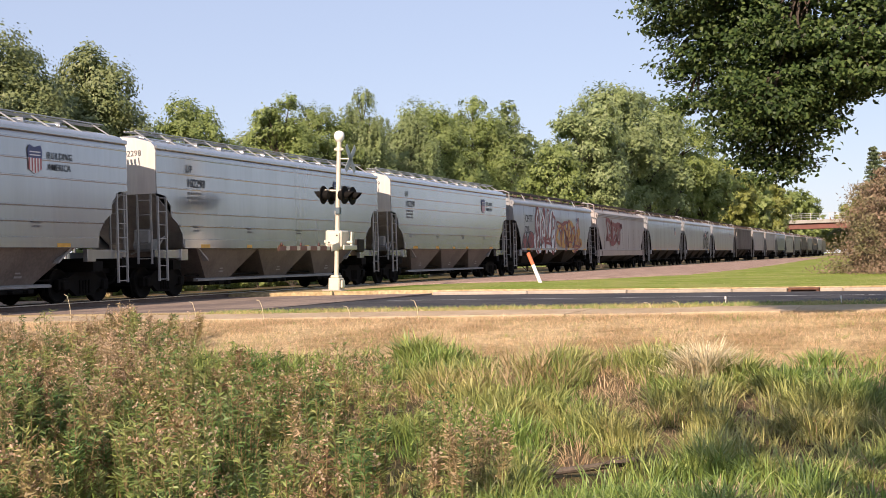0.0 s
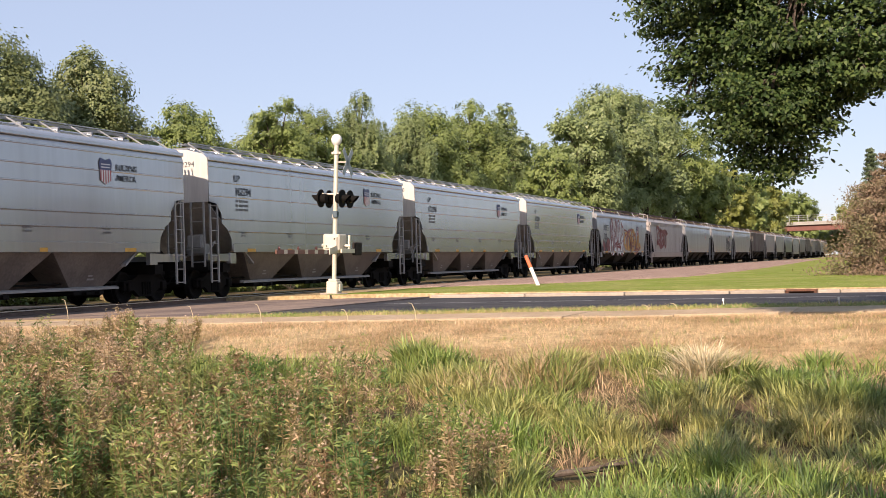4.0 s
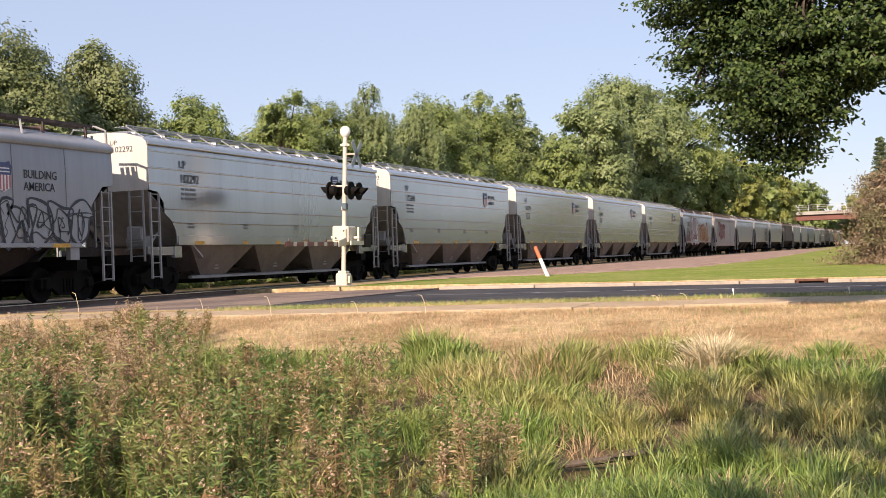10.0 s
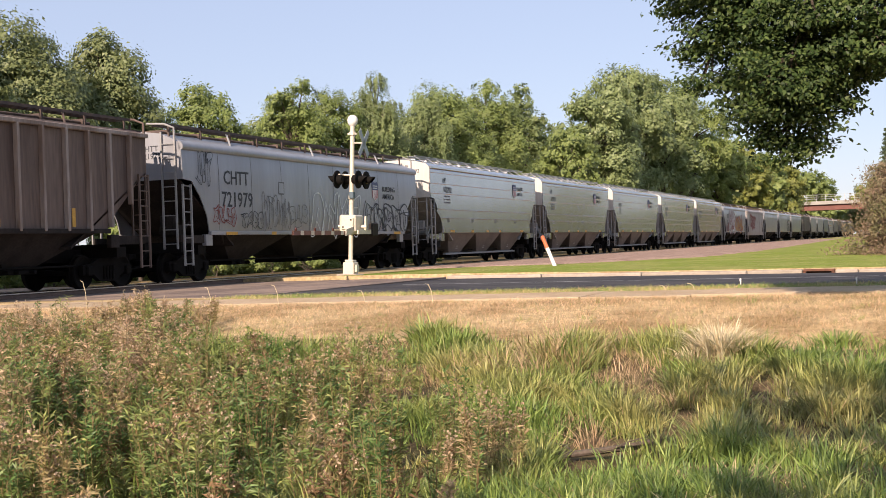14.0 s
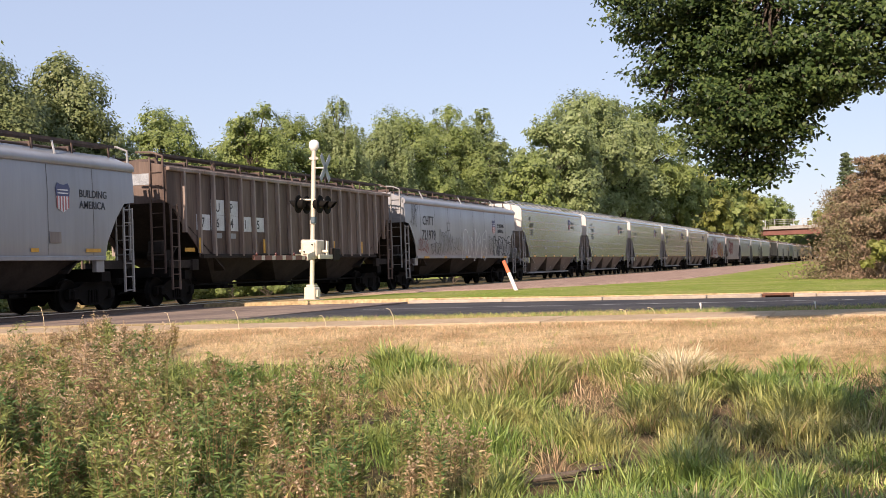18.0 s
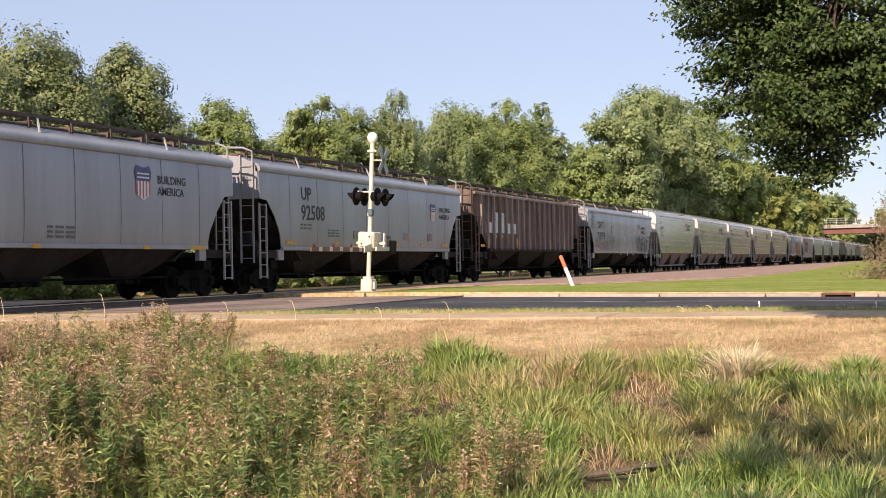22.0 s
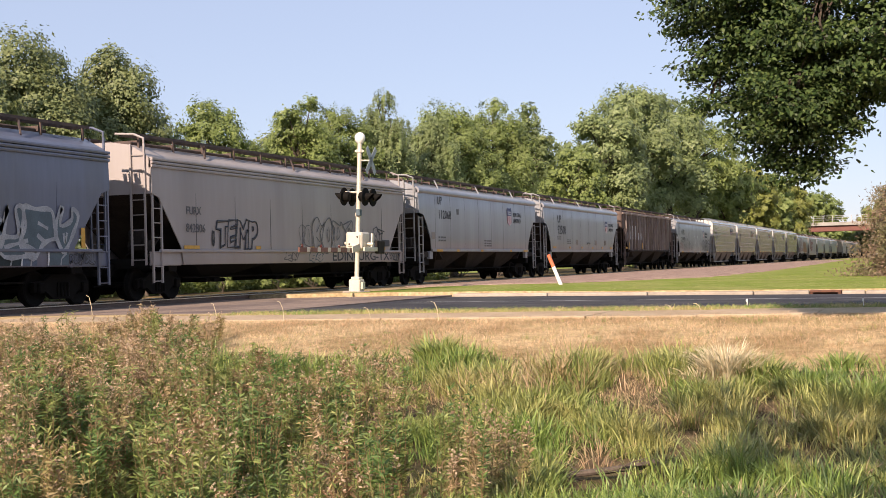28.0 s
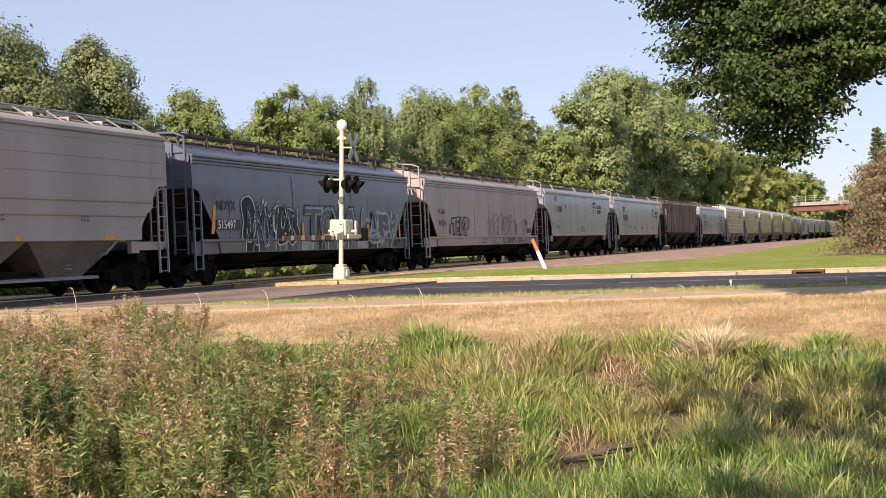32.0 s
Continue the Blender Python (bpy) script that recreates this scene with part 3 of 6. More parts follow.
def car_meshes(kind, B, paint, hop, roofm):
    """The meshes of one kind of covered hopper car, with the body B metres long."""
    k = (kind, round(B, 1), paint.name, roofm.name, hop.name)
    if k in CAR_PARTS:
        return CAR_PARTS[k]
    prof, cut = PROFILES[kind], CUTS[kind]
    low = prof[0][1]
    out = []
    near = side_panel(B, kind)
    out.append(("side_panel", near.mesh("side_panel", paint, True), ""))
    out.append(("side_panel", mirror(near).mesh("side_panel", paint, True), ""))
    top = [p for p in prof if p[1] >= 4.1]
    roof = MB()
    ring = [(x, z) for x, z in top] + [(-x, z) for x, z in reversed(top)]
    inner = [(x * 0.97, z - 0.03) for x, z in ring]
    roof.prism(ring + list(reversed(inner)), 1, 0.02, B - 0.02)
    out.append(("roof", roof.mesh("roof", paint if kind != "posted" else roofm, True), ""))
    zc = cut[0][1]
    endp = [(x - 0.015, z) for x, z in prof if z > zc]
    x_c = endp[0][0]
    endp = [(x_c, zc)] + endp
    endp = endp + [(-x, z) for x, z in reversed(endp)]
    for y0, y1 in ((0.0, 0.03), (B - 0.03, B)):
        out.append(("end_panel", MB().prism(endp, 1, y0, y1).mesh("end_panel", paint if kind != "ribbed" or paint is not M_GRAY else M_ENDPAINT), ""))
    # sloping floor sheets over the bogies
    for f in (lambda y: y, lambda y: B - y):
        yb = cut[-1][0] + 1.6
        mb = MB().add([(-1.5, f(0.0), zc), (1.5, f(0.0), zc), (1.5, f(yb), 1.05), (-1.5, f(yb), 1.05),
                       (-1.5, f(0.06), zc), (1.5, f(0.06), zc), (1.5, f(yb), 1.12), (-1.5, f(yb), 1.12)],
                      [(0, 1, 2, 3), (4, 7, 6, 5), (0, 4, 5, 1), (2, 6, 7, 3), (1, 5, 6, 2), (0, 3, 7, 4)])
        out.append(("slope_sheet", mb.mesh("slope_sheet", M_NEARBLACK if kind != "ribbed" else M_LADDER), "sloping end sheet"))
    # hopper bays
    yb0, yb1 = 2.3, B - 2.3
    nb = 3
    w = (yb1 - yb0) / nb
    for i in range(nb):
        a, b = yb0 + i * w, yb0 + (i + 1) * w
        c = (a + b) / 2
        zt, zb, hb, wb = (low + 0.02, 0.42, 0.62, 1.02) if kind == "ribbed" else (low + 0.02, 0.58, 0.5, 0.72)
        mb = MB().add([(-1.5, a, zt), (1.5, a, zt), (1.5, b, zt), (-1.5, b, zt), (-wb, c - hb, zb), (wb, c - hb, zb), (wb, c + hb, zb), (-wb, c + hb, zb)],
                      [(0, 1, 5, 4), (1, 2, 6, 5), (2, 3, 7, 6), (3, 0, 4, 7), (4, 5, 6, 7)])
        out.append(("hopper_bay", mb.mesh("hopper_bay", hop), "sloping hopper bay"))
        g = MB().box(-wb - 0.15, wb + 0.15, c - hb - 0.08, c + hb + 0.08, zb - 0.12, zb, b=0.02)
        g.tube([(wb, c - 0.3, zb - 0.06), (wb + 0.3, c - 0.3, zb - 0.06)], 0.05, 8).tube([(wb, c + 0.3, zb - 0.06), (wb + 0.3, c + 0.3, zb - 0.06)], 0.05, 8)
        out.append(("outlet_gate", g.mesh("outlet_gate", M_BLACK), "dark outlet gate"))
        if kind == "ribbed":  # stencilled marks low on the bay
            for q, (za, zb) in enumerate(((0.70, 0.75), (0.80, 0.84))):
                xa, xb = 1.028 + (za - 0.42) * 0.462, 1.028 + (zb - 0.42) * 0.462
                out.append(("stencil", MB().prism([(xa, za), (xa + 0.008, za), (xb + 0.008, zb), (xb, zb)], 1, c - 0.1, c + 0.2 - 0.1 * q).mesh("stencil", M_LADDER), ""))
    if kind == "ribbed":
        out.append(("outlet_channel", MB().prism([(1.02, 0.44), (1.17, 0.44), (1.17, 0.49), (1.10, 0.53), (1.02, 0.53)], 1, 2.9, B - 2.9).mesh("outlet_channel", M_LADDER), "pale steel channel along the outlets"))
    us = MB().box(-0.3, 0.3, -0.25, B + 0.25, 0.72, 1.06)
    for y in (0.1, B - 0.1):
        us.box(-1.5, 1.5, y - 0.1, y + 0.1, 0.9, 1.2)
    for y in (1.25, B - 1.25):
        us.box(-1.45, 1.45, y - 0.22, y + 0.22, 0.82, 1.1)
    for s in (-1, 1):
        us.tube([(s * 0.9, 2.6, 0.62), (s * 0.9, B - 2.6, 0.62)], 0.03, 5)
    out.append(("centre_sill", us.mesh("centre_sill", M_BLACK), "black underframe"))
    for f in (lambda y: y, lambda y: B - y):
        cp = MB()
        cp.box(-0.11, 0.11, min(f(-0.25), f(-0.55)), max(f(-0.25), f(-0.55)), 0.76, 0.98)
        cp.box(-0.2, 0.2, min(f(-0.5), f(-0.78)), max(f(-0.5), f(-0.78)), 0.7, 1.02, b=0.05)
        cp.tube([(0.35, f(0), 0.9), (0.3, f(-0.4), 0.5), (0.15, f(-0.74), 0.42)], 0.028, 6)
        out.append(("coupler", cp.mesh("coupler", M_BLACK), "black knuckle coupler"))
    # end sills with steps, in body colour
    sc = {"ribbed": paint, "smooth": paint, "posted": M_NEARBLACK, "deep": paint}[kind]
    for s in (1, -1):
        for y0, y1 in ((0.0, 1.6), (B - 1.6, B)):
            mb = MB()
            zt = 1.0 if kind == "deep" else 1.32
            xa, xb = sorted((s * 1.42, s * 1.5))
            mb.box(xa, xb, y0, y1, 1.16 if kind != "deep" else 0.98, zt + 0.08)
            mid = y1 if y0 == 0 else y0
            out.append(("end_sill", mb.mesh("end_sill", sc if kind in ("deep", "ribbed") else M_NEARBLACK), ""))
            if kind != "deep":
                out.append(("sill_bracket", MB().box(min(s * 1.42, s * 1.57), max(s * 1.42, s * 1.57), mid - 0.28, mid + 0.1, 1.08, 1.42, b=0.01).mesh("sill_bracket", sc), ""))
    # ladders
    lc = M_LADDER if kind in ("ribbed", "smooth") else paint
    lt = {"ribbed": 2.95, "smooth": 2.9, "posted": 3.1, "deep": 3.05}[kind]
    for y0, y1 in ((0.06, 0.5), (B - 0.5, B - 0.06)):
        for s in (1, -1):
            mb = ladder(y0, y1, 0.5, lt, 1.56, 7)
            if s < 0:
                mb = mirror(mb)
            out.append(("ladder", mb.mesh("ladder", lc), "steel side ladder"))
    for y in (-0.08, B + 0.03):
        mb = MB()
        for xx in (0.95, 1.4):
            mb.box(xx, xx + 0.05, y, y + 0.05, 1.0, zc + (1.4 if kind != "ribbed" else 0.0))
        for q in range(8 if kind != "ribbed" else 5):
            z = 1.15 + q * (0.42)
            mb.tube([(0.97, y + 0.02, z), (1.43, y + 0.02, z)], 0.015, 5)
        if kind != "ribbed":
            mb.tube([(1.42, y + 0.02, 4.1), (1.42, y + 0.02, 4.55), (1.1, y + 0.02, 4.68), (0.5, y + 0.02, 4.72)], 0.035, 6)
        out.append(("end_ladder", mb.mesh("end_ladder", lc), "steel end ladder"))
    # end platform clutter: brake gear
    bg = MB().box(-1.35, 1.35, 0.1, 0.5, 1.1, 1.16)
    bg.tube([(0.5, 0.6, 1.55), (1.15, 0.6, 1.55)], 0.19, 10).tube([(0.2, 0.75, 1.3), (1.3, 0.75, 1.75)], 0.03, 5)
    bg.tube([(1.25, 0.2, 1.2), (1.25, 0.9, 1.8), (0.6, 1.2, 1.5)], 0.025, 5).box(0.6, 1.1, 0.3, 0.55, 1.6, 2.0, b=0.03)
    out.append(("brake_gear", bg.mesh("brake_gear", M_NEARBLACK if kind != "ribbed" else M_LADDER), "brake cylinder and pipes"))
    # roof walkway
    zr = prof[-1][1]
    rc = M_GALV if kind == "ribbed" else roofm
    hy = 0.9
    tr = MB().box(-0.36, 0.36, hy, B - hy, zr - 0.04, zr + 0.10, b=0.03)
    for i in range(10):
        y = hy + 0.4 + (B - 2 * hy - 0.8) * i / 9
        tr.box(-0.42, 0.42, y - 0.05, y + 0.05, zr + 0.02, zr + 0.16)
    out.append(("hatch_cover", tr.mesh("hatch_cover", rc if kind != "ribbed" else paint), "long roof hatch cover"))
    wz = zr + (0.13 if kind == "ribbed" else 0.16)
    for s in (1, -1):
        wk = MB()
        xi, xo = (0.5, 0.86) if kind == "ribbed" else (0.52, 1.05)
        a, b = sorted((s * xi, s * xo))
        th = 0.035
        for q in range(3):
            u = a + (b - a) * q / 3
            wk.box(u, u + (b - a) / 3 - 0.055, 0.05, B - 0.05, wz, wz + th * 0.6)
        npost = 13 if kind == "ribbed" else 11
        for i in range(npost):
            y = 0.3 + (B - 0.6) * i / (npost - 1)
            if kind == "ribbed":
                wk.tube([(s * 1.36, y, 4.5), (s * 0.88, y - 0.28, wz + 0.02)], 0.019, 5)
            else:
                wk.box(min(s * 1.0, s * 1.05), max(s * 1.0, s * 1.05), y - 0.03, y + 0.03, zr - 0.35, wz)
        if kind != "ribbed":
            wk.box(min(s * 1.04, s * 1.07), max(s * 1.04, s * 1.07), 0.05, B - 0.05, wz - 0.02, wz + 0.06)
        else:
            wk.tube([(s * 0.9, 0.05, wz + 0.04), (s * 0.9, B - 0.05, wz + 0.04)], 0.02, 5)
        out.append(("roof_walkway", wk.mesh("roof_walkway", rc), "grated roof walkway"))
    if kind != "ribbed":
        for y in (B * 0.18, B * 0.5, B * 0.82):
            for s in (1, -1):
                t = MB().tube([(s * 1.35, y, zr - 0.28), (s * 1.0, y + 0.35, wz + 0.03)], 0.03, 5)
                out.append(("roof_brace", t.mesh("roof_brace", M_GALV if kind == "smooth" else roofm), ""))
    # seams, ribs, posts
    if kind == "ribbed":
        for z, d in ((4.14, 0.006), (3.66, 0.008), (3.22, 0.008), (2.51, 0.022), (2.12, 0.022)):
            ya = {2.51: 0.80, 2.12: 1.18}.get(z, 0.02)
            for s in (1, -1):
                a, b = sorted((s * 1.595, s * (1.6 + d)))
                out.append(("side_rib", MB().prism([(s * 1.59, z - 0.05), (s * (1.6 + 2 * d), z - 0.012), (s * (1.6 + 2 * d), z + 0.006), (s * 1.59, z + 0.022)], 1, ya, B - ya).mesh("side_rib", paint), ""))
        for s in (1, -1):
            a, b = sorted((s * 1.59, s * 1.635))
            out.append(("side_sill", MB().box(a, b, 1.44, B - 1.44, 1.44, 1.72, b=0.012).mesh("side_sill", paint), ""))
            a, b = sorted((s * 1.575, s * 1.64))
            out.append(("eave_rail", MB().box(a, b, 0.0, B, 4.3, 4.42, b=0.02).mesh("eave_rail", paint), ""))
    elif kind == "smooth":
        for i in range(1, 9):
            y = B * i / 9
            for s in (1, -1):
                sm = MB()
                pp = [(x, z) for x, z in prof if 1.5 <= z <= 3.95]
                lo = 1.55 if 1.6 < y < B - 1.6 else 2.5
                for (x0, z0), (x1, z1) in zip(pp, pp[1:]):
                    if z1 <= lo:
                        continue
                    z0 = max(z0, lo)
                    sm.add([(s * (x0 + 0.004), y - 0.014, z0), (s * (x0 + 0.004), y + 0.014, z0), (s * (x1 + 0.004), y + 0.014, z1), (s * (x1 + 0.004), y - 0.014, z1)], [(0, 1, 2, 3) if s > 0 else (3, 2, 1, 0)])
                out.append(("weld_seam", sm.mesh("weld_seam", M_SEAM), "dark vertical weld seam"))
        for s in (1, -1):
            a, b = sorted((s * 1.55, s * 1.65))
            out.append(("side_sill", MB().box(a, b, 1.5, B - 1.5, 1.40, 1.52, b=0.015).mesh("side_sill", paint), ""))
            out.append(("eave_rail", MB().prism([(s * u, w) for u, w in ((1.50, 4.2), (1.50, 3.92), (1.635, 3.92), (1.66, 3.95), (1.665, 4.05), (1.61, 4.13))], 1, 0.0, B).mesh("eave_rail", paint, True), ""))
    elif kind == "posted":
        n = 19
        for i in range(n):
            y = 0.9 + (B - 1.8) * i / (n - 1)
            zl = 1.52 if 1.95 < y < B - 1.95 else 1.55 + 1.3 * (1 - min(y, B - y) / 1.95)
            for s in (1, -1):
                a, b = sorted((s * 1.5, s * 1.64))
                out.append(("side_post", MB().box(a, b, y - 0.05, y + 0.05, zl, 4.14, b=0.012).mesh("side_post", M_POST if paint is M_BROWN else paint), ""))
        for s in (1, -1):
            a, b = sorted((s * 1.49, s * 1.62))
            out.append(("side_sill", MB().box(a, b, 1.95, B - 1.95, 1.46, 1.58).mesh("side_sill", M_NEARBLACK), ""))
            out.append(("eave_rail", MB().box(a, b, 0.0, B, 4.12, 4.24, b=0.02).mesh("eave_rail", M_POST if paint is M_BROWN else paint), ""))
    else:
        for s in (1, -1):
            a, b = sorted((s * 1.55, s * 1.66))
            out.append(("side_sill", MB().box(a, b, 0.4, B - 0.4, 1.36, 1.44, b=0.015).mesh("side_sill", paint), ""))
            for zz, xx in ((3.78, 1.645), (3.88, 1.655), (3.98, 1.655)):
                out.append(("eave_rail", MB().prism([(s * (xx - 0.12), zz - 0.05), (s * xx, zz - 0.04), (s * (xx + 0.01), zz), (s * xx, zz + 0.035), (s * (xx - 0.12), zz + 0.05)], 1, 0.0, B).mesh("eave_rail", paint), ""))
            a, b = sorted((s * 1.5, s * 1.55))
            out.append(("side_skirt", MB().box(a, b, 0.0, B, 1.0, 1.38).mesh("side_skirt", paint), ""))
        for i in range(1, 8):
            y = B * i / 8
            out.append(("weld_seam", MB().box(1.612, 1.6215, y - 0.006, y + 0.006, 1.46, 3.1).mesh("weld_seam", M_SEAM if paint is not M_BLUEGRAY else paint), ""))
    CAR_PARTS[k] = out
    return out


def hopper_car(y0, B, kind, paint, hop, roofm, label, turn=True):
    car = thing("covered_hopper_car", label, "freight car", pose(0, y0, 0), group="cars of the freight train")
    for nm, me, lb in car_meshes(kind, B, paint, hop, roofm):
        part(nm, me, None, car, lb)
    for y in (1.25, B - 1.25):
        bogie(car, y, turn)
    CARS.append((car, y0))
    return car


CARS = []


def decal(car, body, y, z, h, material, x=1.612, label=""):
    """Lettering on the side that faces the road; y is its near end, h the letter height."""
    me = text_mesh(body, h / 0.69, material, bold=0.012 * h)
    return part("lettering", me, material, car, label, m=Matrix.Translation((x, y, z)) @ Euler((radians(90), 0, radians(90))).to_matrix().to_4x4())


def sprayed(car, body, y, z, h, material, x=1.64, line=0.02, wobble=0.1, shear=0.0, label="sprayed outline letters", bold=0.0):
    """Readable graffiti in hand-drawn outline letters."""
    return part("graffiti", text_mesh(body, h / 0.69, material, line=line, wobble=wobble, shear=shear, bold=bold), material, car, label, m=Matrix.Translation((x, y, z)) @ Euler((radians(90), 0, radians(90))).to_matrix().to_4x4())


def plate(name, car, y0, y1, z0, z1, material, x=1.606, label=""):
    return part(name, MB().box(x - 0.004, x + 0.004, y0, y1, z0, z1), material, car, label)


def shield(car, y, z, h, x=1.612):
    """The round-shouldered railway shield: blue head over red and white stripes."""
    w = h * 0.82
    out = [(-0.5, 0.32), (-0.36, 0.5), (-0.12, 0.44), (0.12, 0.44), (0.36, 0.5), (0.5, 0.32), (0.44, 0.05), (-0.44, 0.05)]
    s = part("shield", MB().prism([(y + u * w, z + v * h) for u, v in out], 0, x - 0.004, x + 0.005), M_BLUE, car, "blue and red striped railway shield")
    part("shield_field", MB().prism([(y - 0.44 * w, z + 0.05 * h), (y + 0.44 * w, z + 0.05 * h), (y + 0.36 * w, z - 0.36 * h), (y, z - 0.5 * h), (y - 0.36 * w, z - 0.36 * h)], 0, x - 0.004, x + 0.004), M_LETTERLT, s)
    for i in range(5):
        u = -0.38 + 0.19 * i
        lo = -0.47 + 0.35 * abs(u) * 0.9
        part("stripe", MB().box(x, x + 0.007, y + (u - 0.045) * w, y + (u + 0.045) * w, z + lo * h, z + 0.05 * h), M_RED, s)
    part("band", MB().box(x, x + 0.008, y - 0.36 * w, y + 0.36 * w, z + 0.13 * h, z + 0.17 * h), M_LETTERLT, s)
    part("band", MB().box(x, x + 0.008, y - 0.36 * w, y + 0.36 * w, z + 0.24 * h, z + 0.28 * h), M_LETTERLT, s)


def small_print(car, y, z, w, rows, x=1.612, h=0.07):
    """Unreadable data lines as bars."""
    for i in range(rows):
        u = y
        for q in range(3):
            v = u + w * (0.18 if q == 0 else 0.26 if q == 1 else 0.3)
            part("data_line", MB().box(x - 0.002, x + 0.003, u, v, z - i * h * 2.0, z - i * h * 2.0 + h), M_SEAM, car)
            u = v + w * 0.08


def strips(car, ys, z, x, w0=0.55, w=0.32):
    for i, y in enumerate(ys):
        ww = w0 if i in (0, len(ys) - 1) else w
        plate("reflective_strip", car, y, y + ww, z, z + 0.1, M_ORANGE, x, "yellow reflective strip")


def smooth_line(pts, closed=False, k=4):
    """A rounded line through points."""
    n = len(pts)
    out = []
    for i in range(n if closed else n - 1):
        q = [pts[(i + d) % n] if closed else pts[min(n - 1, max(0, i + d))] for d in (-1, 0, 1, 2)]
        for e in range(k):
            t = e / k
            out.append(tuple(0.5 * (2 * q[1][c] + (q[2][c] - q[0][c]) * t + (2 * q[0][c] - 5 * q[1][c] + 4 * q[2][c] - q[3][c]) * t * t
                                    + (3 * q[1][c] - q[0][c] - 3 * q[2][c] + q[3][c]) * t ** 3) for c in (0, 1)))
    return out if closed else out + [tuple(pts[-1])]


def ribbon(pts, th, x, closed=False):
    """One continuous sprayed line through points on a car's side."""
    mb = MB()
    n = len(pts)
    vs = []
    for i, (u, v) in enumerate(pts):
        a = pts[(i - 1) % n] if closed or i else pts[0]
        b = pts[(i + 1) % n] if closed or i < n - 1 else pts[-1]
        d = math.hypot(b[0] - a[0], b[1] - a[1]) + 1e-6
        w = th / 2 * (1 + 0.25 * math.sin(u * 9 + v * 7))
        nu, nv = -(b[1] - a[1]) / d * w, (b[0] - a[0]) / d * w
        vs += [(x, u + nu, v + nv), (x, u - nu, v - nv)]
    m = n if closed else n - 1
    return mb.add(vs, [(2 * i + 1, (2 * i + 3) % (2 * n), (2 * i + 2) % (2 * n), 2 * i) for i in range(m)])


def letter_form(rng, put):
    """The outline and inner marks of one leaning, swollen graffiti letter."""
    form = rng.randint(0, 4)
    j = lambda: rng.uniform(-0.19, 0.19)
    fl = rng.choice((1, -1))
    if form == 0:
        out = [(-0.45, -0.5), (-0.2, -0.5), (-0.1, -0.2), (0.1, -0.2), (0.2, -0.5), (0.48, -0.5), (0.3, 0.1), (0.2, 0.5), (-0.15, 0.5), (-0.3, 0.1)]
        inn = [[(-0.06, 0.05), (0.02, 0.28), (0.08, 0.05)]]
    elif form == 1:
        out = [(-0.45, -0.42), (-0.2, -0.52), (0.25, -0.5), (0.5, -0.3), (0.34, 0.0), (0.48, 0.28), (0.2, 0.5), (-0.25, 0.5), (-0.48, 0.36), (-0.4, 0.0)]
        inn = [[(-0.15, -0.22), (0.2, -0.2)], [(-0.15, 0.2), (0.16, 0.22)]]
    elif form == 2:
        out = [(-0.5, 0.5), (-0.3, 0.52), (-0.22, 0.0), (-0.05, 0.3), (0.1, 0.28), (0.22, -0.02), (0.34, 0.5), (0.55, 0.48), (0.38, -0.5), (0.14, -0.48), (0.0, -0.1), (-0.14, -0.5), (-0.4, -0.48)]
        inn = []
    elif form == 3:
        out = [(-0.42, -0.45), (0.0, -0.55), (0.42, -0.4), (0.52, 0.0), (0.38, 0.42), (0.0, 0.54), (-0.4, 0.42), (-0.5, 0.0)]
        inn = [[(-0.05, -0.25), (-0.14, 0.0), (0.02, 0.26), (0.14, 0.0), (0.0, -0.25)]]
    else:
        out = [(-0.5, 0.25), (-0.48, 0.5), (0.5, 0.52), (0.5, 0.28), (0.18, 0.22), (0.2, -0.5), (-0.16, -0.5), (-0.12, 0.2)]
        inn = [[(-0.4, 0.36), (0.36, 0.4)]]
    return [put(u + j(), fl * v + j()) for u, v in out], [[put(u, fl * v + j()) for u, v in q] for q in inn]


def graffiti_letter(car, put, rng, x, th, line, fill=None, label="", shade=None):
    out, inn = letter_form(rng, put)
    rim = smooth_line(out, True)
    g = part("graffiti", ribbon(rim, th, x, True), line, car, label)
    if fill:
        part("fill", MB().add([(x - 0.003, u, v) for u, v in rim], [tuple(range(len(rim)))]), fill, g)
    if shade:
        part("drop_shade", ribbon([(u + th * 0.9, v + th * 0.7) for u, v in rim], th * 0.9, x - 0.002, True), shade, g)
    for q in inn:
        part("inner_stroke", ribbon(smooth_line(q), th * 0.8, x + 0.001), line, g)


def scrawl(car, y, z, w, h, letters, material, x=1.618, th=0.05, seed=1, label="sprayed graffiti scrawl"):
    """Free-hand graffiti in outline, with underlines and hooks."""
    rng = random.Random(seed)
    for i in range(letters):
        cx = y + w * (i + 0.5) / letters
        lw, lh = w / letters * rng.uniform(0.9, 1.2), h * rng.uniform(0.85, 1.1)
        sk = rng.uniform(-0.1, 0.25)
        graffiti_letter(car, lambda u, v: (cx + lw * (u + sk * v), z + 0.5 * h + lh * v), rng, x + 0.0008 * i, th, material, label=label)


def blocks(car, y, z, w, h, n, material, edge, x=1.614, seed=2, label="block-letter graffiti with outline", th=0.07, shade=None):
    """Filled block-letter graffiti with an outline and a drop shade."""
    rng = random.Random(seed)
    for i in range(n):
        cx = y + w * (i + 0.5) / n
        lw, lh = w / n * rng.uniform(1.1, 1.35), h * rng.uniform(0.92, 1.1)
        sk = rng.uniform(-0.05, 0.15)
        graffiti_letter(car, lambda u, v: (cx + lw * (u + sk * v), z + 0.5 * h + lh * v), rng, x + 0.0015 * i, th, edge, material, label, shade)


